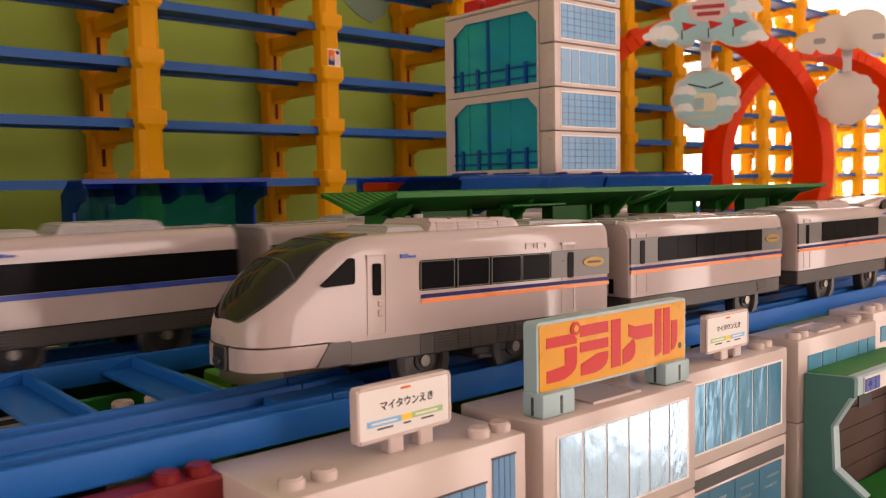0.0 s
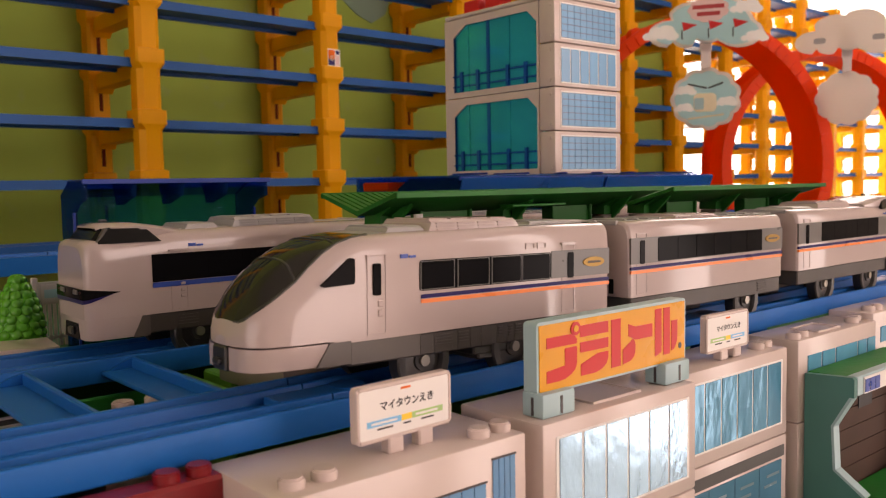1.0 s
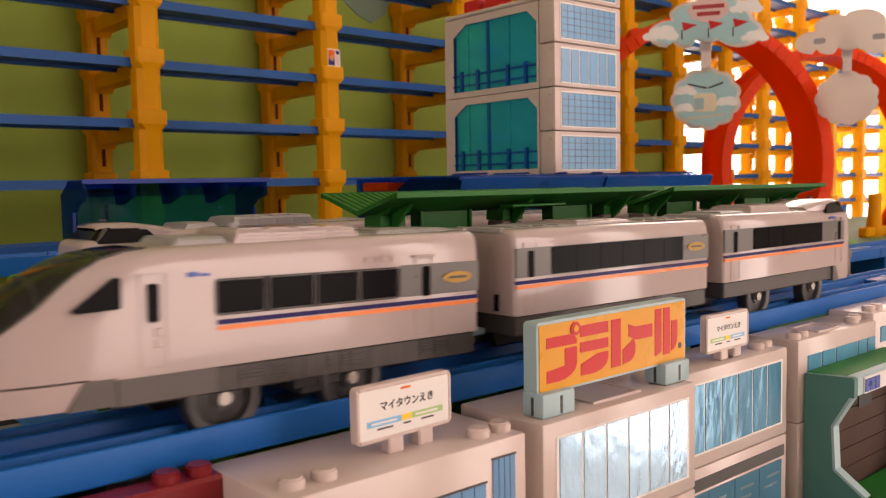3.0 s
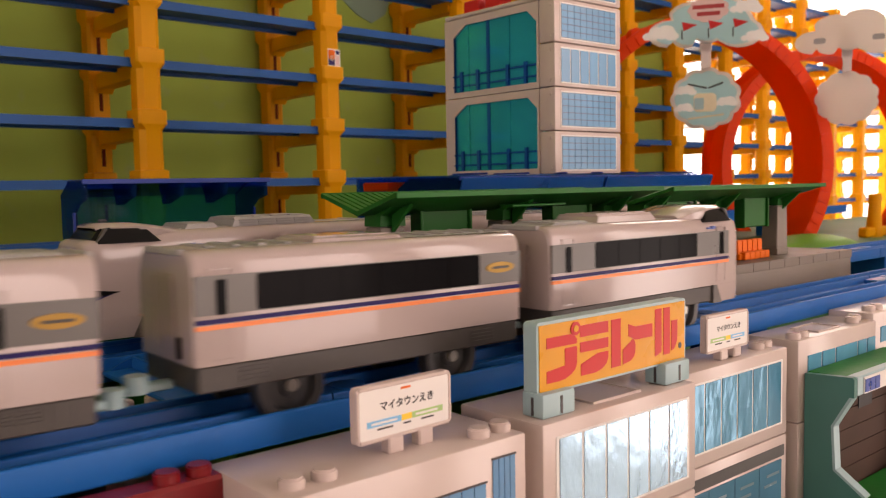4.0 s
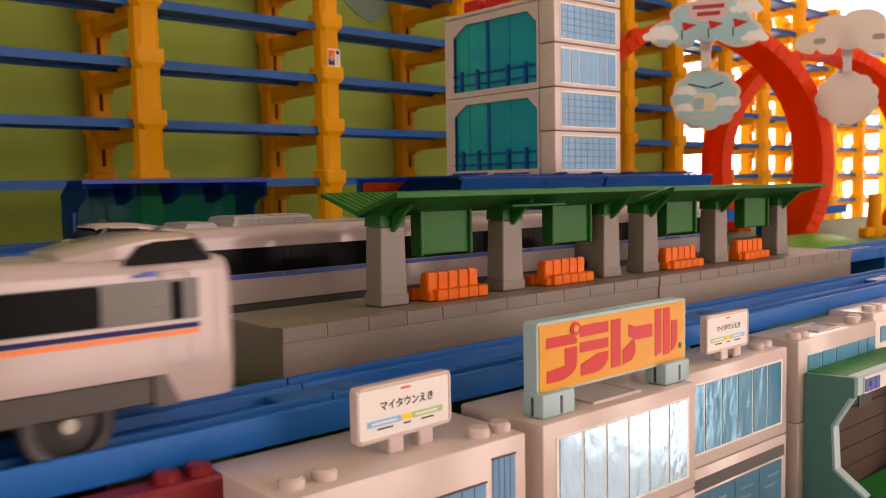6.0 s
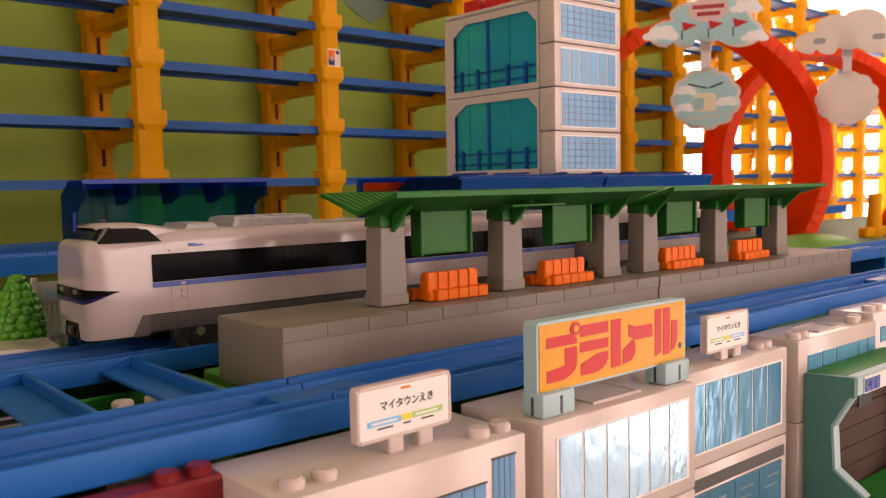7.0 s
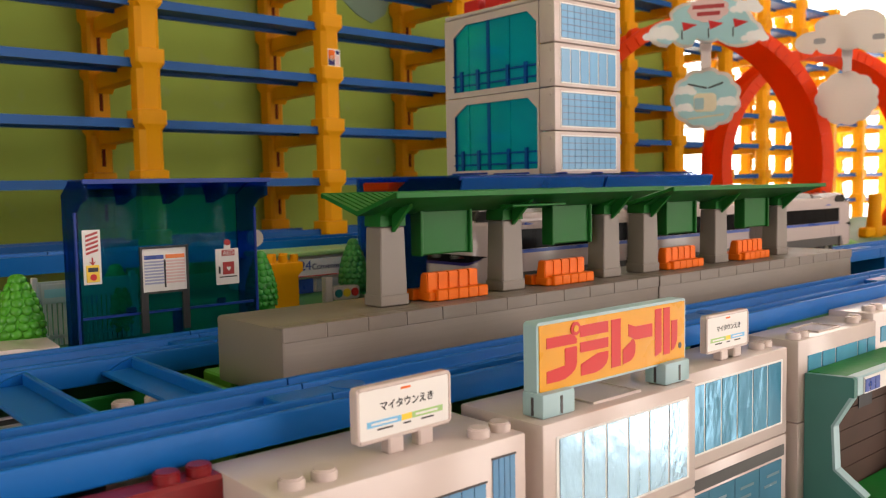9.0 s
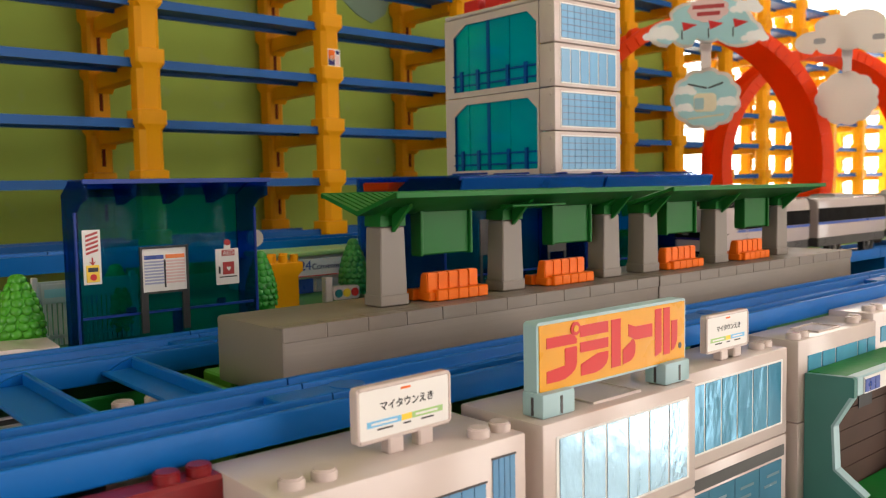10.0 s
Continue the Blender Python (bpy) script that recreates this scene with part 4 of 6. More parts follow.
def block_storey(t, x0, x1, y0, y1, z0, z1, style):
    """One storey of white building block: hollow-looking frame, sticker sheet of windows on the front."""
    b = part("storey", box(B(), x0, x1, y0, y1, z0, z1 - 0.0003, 0.0009, 2), M["bwhite"], t)
    m, w = 0.0058, x1 - x0
    sx0, sx1, sz0, sz1 = x0 + m, x1 - m * 0.8, z0 + 0.0050, z1 - 0.0050
    if style == "panes":
        part("sticker", box(B(), sx0, sx1, y0 - 0.0002, y0 + 0.0005, sz0, sz1), M["paper"], b, "printed window sticker sheet")
        n = 6
        for i in range(n):
            xa = sx0 + 0.0014 + (sx1 - sx0 - 0.0020) * i / n
            part("pane", box(B(), xa, xa + (sx1 - sx0 - 0.0020) / n - 0.0012, y0 - 0.0005, y0, sz0 + 0.0010, sz1 - 0.0008), M["sticker" if x0 < 0.1 else "stickerteal"], b)
    elif style == "office":
        part("sticker_band", box(B(), sx0 - 0.003, sx1 + 0.002, y0 - 0.0002, y0 + 0.0004, sz1 - 0.0045, sz1 + 0.0005), M["trim"], b, "dark printed lintel band")
        n = 4
        for i in range(n):
            xa = sx0 - 0.003 + (sx1 - sx0 + 0.003) * i / n
            part("pane", box(B(), xa, xa + (sx1 - sx0 + 0.003) / n - 0.0007, y0 - 0.0005, y0, sz0 - 0.003, sz1 - 0.0056), M["stickerdark"], b)
            # grey-blue bars draw the reflections printed on the window sticker
            for k, v in enumerate((0.30, 0.62, 0.78)):
                wp = (sx1 - sx0 + 0.003) / n
                xb = xa + wp * (0.08 + 0.11 * ((i + k) % 3))
                zc = sz0 - 0.003 + (sz1 - sz0 - 0.0026) * v
                part("print_bar", box(B(), xb, xb + wp * 0.55, y0 - 0.0007, y0 - 0.0004, zc, zc + 0.0011), M["printgrey"], b)
    elif style == "strip":
        # low window strip with a taller piece at its end, dark sill below
        xe = x0 + w * 0.815
        n = 13
        for i in range(n):
            xa = x0 + w * 0.06 + (xe - x0 - w * 0.075) * i / n
            part("pane", box(B(), xa, xa + (xe - x0 - w * 0.075) / n - 0.0004, y0 - 0.0004, y0, z0 + 0.0138, z1 - 0.0117), M["strippane"], b)
        part("strip_lintel", box(B(), x0 + w * 0.055, xe - w * 0.012, y0 - 0.00045, y0, z1 - 0.0116, z1 - 0.0111), M["trim"], b)
        for i in range(4):
            xa = x0 + w * 0.832 + w * 0.11 * i / 4
            part("pane", box(B(), xa, xa + w * 0.11 / 4 - 0.0003, y0 - 0.0004, y0, z0 + 0.0165, z1 - 0.0057), M["strippane"], b)
        part("strip_lintel", box(B(), x0 + w * 0.828, x0 + w * 0.944, y0 - 0.00045, y0, z1 - 0.0056, z1 - 0.0051), M["trim"], b)
        part("sill_band", box(B(), x0 + w * 0.06, x0 + w * 0.955, y0 - 0.0005, y0, z0 + 0.0112, z0 + 0.0132), M["trim"], b, "dark brown sill band")
    elif style == "narrow":
        xs = (0.095, 0.27, 0.44, 0.73, 0.86, 0.985)
        for a, c in zip(xs, xs[1:]):
            part("pane", box(B(), x0 + w * a + 0.0008, x0 + w * c - 0.0008, y0 - 0.0005, y0, z1 - 0.0163, z1 - 0.0082), M["tealpane"], b)
    for z in (z0 + 0.005, z1 - 0.006):
        part("peg", cyl(B(), (x1 + 0.0008, y0 + 0.0060, z), 0.0024, 0.0024, "x", 14), M["bwhite"], b)
    return b


def block_building(x0, x1, y0, y1, top, styles, h, label, studs, hole=None):
    t = thing("block_building", label, "toy building", group="white block buildings beside the track")
    z = top
    for s in styles:
        block_storey(t, x0, x1, y0, y1, max(TABLE, z - h), z, s)
        z -= h
    if z > TABLE + 0.002:
        part("storey", box(B(), x0 + 0.0002, x1 - 0.0002, y0 + 0.0002, y1, TABLE, z - 0.0004, 0.0009), M["bwhite"], t)
    for sx, sy in studs:
        stud(t, sx, sy, top - 0.0006)
    if hole:
        a, b, c, d = hole
        bm = B()
        for e in ((a, b, c, c + 0.0008), (a, b, d - 0.0008, d), (a, a + 0.0008, c + 0.0008, d - 0.0008), (b - 0.0008, b, c + 0.0008, d - 0.0008)):
            box(bm, *e, top - 0.0008, top + 0.0006, 0.0002)
        part("roof_rim", bm, M["bwhite"], t)
        part("roof_recess", box(B(), a + 0.0008, b - 0.0008, c + 0.0008, d - 0.0008, top - 0.0008, top - 0.0001), M["bwhite"], t)
    return t


def front_buildings():
    z = BOT - 0.0002
    block_building(-0.0472, 0.0356, -0.0790, -0.0402, z, ("strip", "office"), 0.0385, "white plastic block building with a blue window strip", [(-0.0395, -0.0715), (-0.0300, -0.0715), (0.0225, -0.0725), (0.0315, -0.0720)])
    block_building(0.0440, 0.1262, -0.0780, -0.0402, z, ("panes", "office"), 0.0400, "white plastic block building with glossy tall windows", [(0.1215, -0.0480), (0.1120, -0.0480)], (0.074, 0.100, -0.073, -0.050))
    block_building(0.1270, 0.2110, -0.0690, -0.0402, z, ("panes", "office"), 0.0385, "white plastic block building with blue glazing", [(0.1330, -0.0500), (0.1985, -0.0612), (0.2062, -0.0606)])
    block_building(0.2268, 0.3088, -0.0660, -0.0402, z, ("narrow", "plain"), 0.0385, "white plastic block building with small teal windows", [(0.2312, -0.0612), (0.2392, -0.0608), (0.2940, -0.0600), (0.3020, -0.0575)], (0.253, 0.276, -0.0625, -0.0480))
    block_building(0.3100, 0.3920, -0.0640, -0.0402, z + 0.003, ("narrow", "plain"), 0.0385, "white plastic block building at the end of the row", [(0.318, -0.058), (0.327, -0.058)])
    # low dark red block
    t = thing("red_block", "dark red plastic building block with studs", "toy block")
    part("block_body", box(B(), -0.1700, -0.0462, -0.0500, -0.0402, TABLE, -0.0264, 0.0010), M["red"], t)
    for x in (-0.0515, -0.0602, -0.1180, -0.1090):
        stud(t, x, -0.0450, -0.0268, material="red")


def name_sign(at, label, w, h, flip=False, foot=0.0042):
    """White framed station name sign on two feet. Origin: bottom centre of the board's feet."""
    t = thing("station_sign", label, "sign", at=at, group="station name signs")
    b = part("sign_board", prism(B(), rrect(-w / 2, w / 2, foot, foot + h, 0.0014), "y", -0.0008, 0.0018), M["bwhite"], t)
    bm = B()
    f = 0.0011
    z0, z1 = foot, foot + h
    for e in ((-w / 2, -w / 2 + f, z0 + 0.001, z1 - 0.001), (w / 2 - f, w / 2, z0 + 0.001, z1 - 0.001), (-w / 2 + 0.001, w / 2 - 0.001, z1 - f, z1), (-w / 2 + 0.001, w / 2 - 0.001, z0, z0 + f)):
        box(bm, e[0], e[1], -0.0013, -0.0004, e[2], e[3], 0.0003)
    part("sign_rim", bm, M["bwhite"], b)
    part("sign_face", prism(B(), rrect(-w / 2 + f, w / 2 - f, z0 + f, z1 - f, 0.0006), "y", -0.0010, -0.0003), M["paper"], b, "printed white paper face")
    words("sign_text", "マイタウンえき", w * 0.082, M["ink"], b, pose(0.0006, -0.00105, z0 + h * 0.60, 90, 0, 0), "black Japanese lettering", 0.00006, 0.00006)
    zb = z0 + h * 0.33
    cols = ("skyblue", "amber", "limegreen") if not flip else ("limegreen", "amber", "skyblue")
    for c, a0, a1 in zip(cols, (-0.40, -0.05, 0.06), (-0.05, 0.06, 0.40)):
        part("colour_bar", box(B(), w * a0, w * a1, -0.00112, -0.0008, zb - h * 0.055, zb + h * 0.055), M[c], b)
    for a0, a1 in ((-0.30, -0.14), (-0.03, 0.05), (0.16, 0.30)):
        part("text_bar", box(B(), w * a0, w * a1, -0.00112, -0.0008, zb - h * 0.125, zb - h * 0.095), M["ink"], b)
    for a0, a1 in ((-0.36, -0.10), (0.10, 0.34)):
        part("text_bar", box(B(), w * a0, w * a1, -0.00125, -0.0010, zb - h * 0.018, zb + h * 0.018), M["paper"], b)
    part("sign_mark", box(B(), -w * 0.05, w * 0.05, -0.00112, -0.0008, z0 + h * 0.84, z0 + h * 0.88), M["bench"], b)
    for s in (-1, 1):
        part("foot", box(B(), s * w * 0.16 + 0.0012 - 0.0027, s * w * 0.16 + 0.0012 + 0.0027, -0.0020, 0.0020, 0.0, foot + 0.0006, 0.0005), M["bwhite"], t)
    return t


def big_sign():
    """Yellow sign board with bold red shapes in a pale grey-blue holder."""
    x0, x1, y = 0.0465, 0.1278, -0.0715
    t = thing("display_sign", "yellow sign board with red shapes in a pale holder", "sign")
    zb, zt = -0.0183, 0.0040
    b = part("sign_board", prism(B(), rrect(x0 + 0.0020, x1 + 0.0012, zb - 0.0008, zt, 0.0014), "y", y, y + 0.0056), M["palegrey"], t, "pale grey-blue plastic sign board")
    part("sign_face", box(B(), x0 + 0.0030, x1 + 0.0002, y - 0.0003, y + 0.0005, zb, zt - 0.0010), M["signyellow"], b, "glossy yellow printed face")
    W, H = x1 - x0 - 0.0028, zt - zb - 0.0010

    def P(u, v):
        return (x0 + 0.0030 + u * W, zb + v * H)

    def shape(pts):
        part("sign_shape", prism(B(), [P(u, v) for u, v in pts], "y", y - 0.00045, y - 0.0001), M["signred"], b, "bold red printed shape")

    def arc(cu, cv, ru, rv, a0, a1, n=8):
        return [(cu + ru * math.cos(radians(a0 + (a1 - a0) * i / n)), cv + rv * math.sin(radians(a0 + (a1 - a0) * i / n))) for i in range(n + 1)]

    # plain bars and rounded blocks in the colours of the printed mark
    shape([(0.04, 0.64), (0.04, 0.80), (0.195, 0.80), (0.225, 0.72), (0.225, 0.64)])
    shape([(0.04, 0.12), (0.04, 0.30), (0.15, 0.34), (0.15, 0.60), (0.225, 0.60)] + arc(0.11, 0.36, 0.115, 0.24, 0, -90))
    part("sign_shape", prism(B(), [P(u, v) for u, v in arc(0.215, 0.87, 0.030, 0.105, 0, 360, 20)[:-1]], "y", y - 0.0007, y - 0.0001), M["signred"], b, "red printed ring")
    part("ring_centre", prism(B(), [P(u, v) for u, v in arc(0.215, 0.87, 0.015, 0.052, 0, 360, 16)[:-1]], "y", y - 0.0009, y - 0.0006), M["signyellow"], b)
    shape([(0.245, 0.72), (0.245, 0.90), (0.43, 0.90), (0.43, 0.72)])
    shape([(0.245, 0.48), (0.245, 0.64), (0.43, 0.64), (0.43, 0.48)])
    shape([(0.25, 0.12), (0.25, 0.30), (0.36, 0.42), (0.43, 0.42)] + arc(0.33, 0.34, 0.10, 0.22, 0, -90))
    shape([(0.45, 0.90), (0.515, 0.90), (0.515, 0.13), (0.45, 0.13)])
    shape([(0.53, 0.14), (0.53, 0.38)] + arc(0.60, 0.40, 0.02, 0.12, 90, 0, 4) + arc(0.56, 0.34, 0.06, 0.18, 0, -80, 5))
    shape([(0.57, 0.58), (0.57, 0.78), (0.62, 0.72), (0.745, 0.72), (0.745, 0.50), (0.62, 0.50)])
    shape([(0.765, 0.94), (0.815, 0.94), (0.815, 0.20), (0.765, 0.14)])
    shape([(0.83, 0.94), (0.88, 0.94), (0.88, 0.14), (0.83, 0.14)])
    shape([(0.892, 0.70), (0.94, 0.70)] + arc(0.892, 0.44, 0.048, 0.26, 0, -90, 6))
    part("sign_shape", prism(B(), [P(u, v) for u, v in arc(0.962, 0.24, 0.012, 0.055, 0, 360, 14)[:-1]], "y", y - 0.00045, y - 0.0001), M["trim"], b, "tiny dark printed ring")
    for xa in (0.0480, 0.1123):
        bm = box(B(), xa, xa + 0.0152, y - 0.0030, y + 0.0062, BOT - 0.0004, zb + 0.0002, 0.0008, 2)
        f = part("sign_foot", bm, M["palegrey"], t, "pale grey-blue clip foot")
        part("slot", box(B(), xa + 0.0080, xa + 0.0090, y - 0.0032, y - 0.0026, BOT + 0.0004, zb - 0.0012), M["trim"], f)
        part("slot", box(B(), xa - 0.0002, xa + 0.0004, y + 0.0010, y + 0.0020, BOT + 0.0002, zb - 0.0012), M["trim"], f)


def underpass():
    """Teal gate with chamfered opening, green roof plate and a picture inside."""
    t = thing("toy_gate", "teal plastic toy shop front with a green roof", "toy building")
    ya, yb = -0.0891, -0.0668
    zt = -0.0402
    X0, X1 = 0.2313, 0.3150
    # side walls: profile with a chamfered bite at the front
    prof = [(yb, TABLE), (yb, zt - 0.0012), (ya + 0.001, zt), (ya, zt - 0.001), (ya, zt - 0.0090), (ya + 0.0020, zt - 0.0090), (ya + 0.0100, zt - 0.0232), (ya + 0.0088, zt - 0.0432), (ya - 0.0050, zt - 0.0530), (ya - 0.0050, TABLE)]
    for x in (X0, X1):
        part("side_wall", prism(B(), prof, "x", x, x + 0.0030), M["teal"], t, "teal side wall with a stepped cut-out")
    rim = [prof[5], prof[6], prof[7], prof[8]]
    bm = B()
    for p, q in zip(rim, rim[1:]):
        n = Vector((q[1] - p[1], -(q[0] - p[0]))).normalized() * 0.0012
        prism(bm, [p, q, (q[0] + n.x, q[1] + n.y), (p[0] + n.x, p[1] + n.y)], "x", X0 - 0.0002, X0 + 0.0052)
    part("opening_rim", bm, M["palegrey"], t, "pale moulded rim of the opening")
    part("roof_plate", box(B(), X0 + 0.0031, X1, ya + 0.0050, yb, zt - 0.0035, zt - 0.0006, 0.0003), M["roofgreen"], t, "bright green textured roof plate")
    fas = part("fascia", box(B(), X0 + 0.0031, X1, ya, ya + 0.0048, zt - 0.0088, zt, 0.0005), M["palegrey"], t, "pale fascia board")
    sg = part("fascia_sign", box(B(), X0 + 0.0090, X0 + 0.0500, ya - 0.0006, ya, zt - 0.0084, zt - 0.0010), M["paper"], fas, "white printed sign")
    for i in range(3):
        part("sign_square", box(B(), X0 + 0.0096 + i * 0.0052, X0 + 0.0140 + i * 0.0052, ya - 0.0009, ya - 0.0004, zt - 0.0078, zt - 0.0020), M["lineblue"], sg)
    part("back_panel", box(B(), X0 + 0.0031, X1, yb - 0.0040, yb - 0.0006, TABLE, zt - 0.0037), M["brownpanel"], t, "printed brown shop interior")
    for i in range(5):
        part("panel_plank", box(B(), X0 + 0.0033, X1 - 0.0002, yb - 0.0046, yb - 0.0040, TABLE + 0.004 + i * 0.0095, TABLE + 0.0128 + i * 0.0095), M["brownpanel"], t)
    for xa, xb, za, zc, m in ((0.0060, 0.0130, 0.0200, 0.0300, "ink"), (0.0150, 0.0240, 0.0190, 0.0300, "trim"), (0.0280, 0.0400, 0.0230, 0.0320, "lineblue"), (0.0080, 0.0200, 0.0060, 0.0140, "trim"), (0.0450, 0.0600, 0.0150, 0.0320, "ink")):
        part("printed_goods", box(B(), X0 + xa, X0 + xb, yb - 0.0050, yb - 0.0045, zt - 0.0400 + za, zt - 0.0400 + zc), M[m], t, "printed shop goods")
    part("base_plate", box(B(), X0 + 0.0031, X1, ya - 0.0300, yb - 0.0048, TABLE + 0.0003, TABLE + 0.0030, 0.0006), M["roofgreen"], t, "green base plate")


# ---- blue see-through shelters behind the far track ----
def shelter(name, label, x0, x1, y0, y1, zb, zt, ribs, group=""):
    t = thing(name, label, "station shelter", group=group)
    h = 0.0012
    for x in (x0, x1 - 0.0016):
        prof = [(y0 + 0.004, zb), (y0 + 0.004, zt - 0.0125), (y0 - 0.001, zt - 0.0090), (y0 - 0.010, zt - 0.0068), (y0 - 0.010, zt), (y1 - 0.012, zt), (y1, zt - 0.006), (y1, zb)]
        part("end_wall", prism(B(), prof, "x", x, x + 0.0016), M["blue"], t, "see-through blue end wall", smooth=None)
    part("back_wall", box(B(), x0 + 0.0017, x1 - 0.0017, y1 - 0.0014, y1 - 0.0002, zb, zt - 0.006), M["tealdark"], t, "see-through blue-green back wall")
    part("roof", box(B(), x0 - 0.0004, x1 + 0.0004, y0 - 0.0104, y1 - 0.011, zt, zt + 0.0012, 0.0003), M["blue"], t, "see-through blue roof")
    part("roof_rim", box(B(), x0 - 0.0008, x1 + 0.0008, y0 - 0.0116, y0 - 0.0105, zt - 0.0005, zt + 0.0016, 0.0002), M["navyclear"], t, "dark blue moulded rim")
    part("roof_slope", prism(B(), [(y1 - 0.0112, zt + 0.0011), (y1 - 0.0112, zt), (y1 + 0.0002, zt - 0.0062), (y1 + 0.0002, zt - 0.0050)], "x", x0, x1), M["blue"], t)
    for e in ((x0 - 0.0004, x0 + 0.0006), (x1 - 0.0006, x1 + 0.0004)):
        part("edge", box(B(), e[0], e[1], y0 + 0.0030, y0 + 0.0044, zb, zt - 0.0125, 0.0002), M["navyclear"], t)
    for i in range(ribs):
        x = x0 + (x1 - x0) * (i + 1) / (ribs + 1)
        part("bracket", prism(B(), [(y0 - 0.0100, zt), (y0 - 0.0090, zt - 0.0060), (y0 + 0.0060, zt - 0.0100), (y0 + 0.0100, zt - 0.0100), (y0 + 0.0140, zt)], "x", x - 0.0010, x + 0.0010), M["blue"], t)
    if ribs == 5:
        part("roof_front", prism(B(), [(y0 - 0.0122, zt + 0.0010), (y0 - 0.0134, zt + 0.0006), (y0 - 0.0092, zt - 0.0105), (y0 - 0.0080, zt - 0.0105)], "x", x0 + 0.0004, x1 - 0.0004), M["deckblue"], t, "see-through blue sloping roof front")
    part("low_rail", box(B(), x0 + 0.0017, x1 - 0.0017, y0 + 0.0040, y0 + 0.0054, zb + 0.0168, zb + 0.0180, 0.0002), M["navyclear"], t, "dark blue low rail")
    part("bottom_rail", box(B(), x0 + 0.0017, x1 - 0.0017, y0 + 0.0040, y0 + 0.0054, zb, zb + 0.0016, 0.0002), M["navyclear"], t)
    for f in (0.27, 0.52, 0.78):
        xa = x0 + (x1 - x0) * f
        part("rail_post", box(B(), xa - 0.0020, xa + 0.0020, y0 + 0.0038, y0 + 0.0056, zb + (0.0016 if f == 0.52 else 0.0181), zb + (0.0168 if f == 0.52 else 0.0205)), M["blue"], t)
    return t


def poster(name, label, x0, x1, z0, z1, y, draw):
    t = thing(name, label, "poster")
    part("sheet", box(B(), x0, x1, y, y + 0.0006, z0, z1), M["paper"], t)
    draw(t, x0, x1, z0, z1, y)
    return t


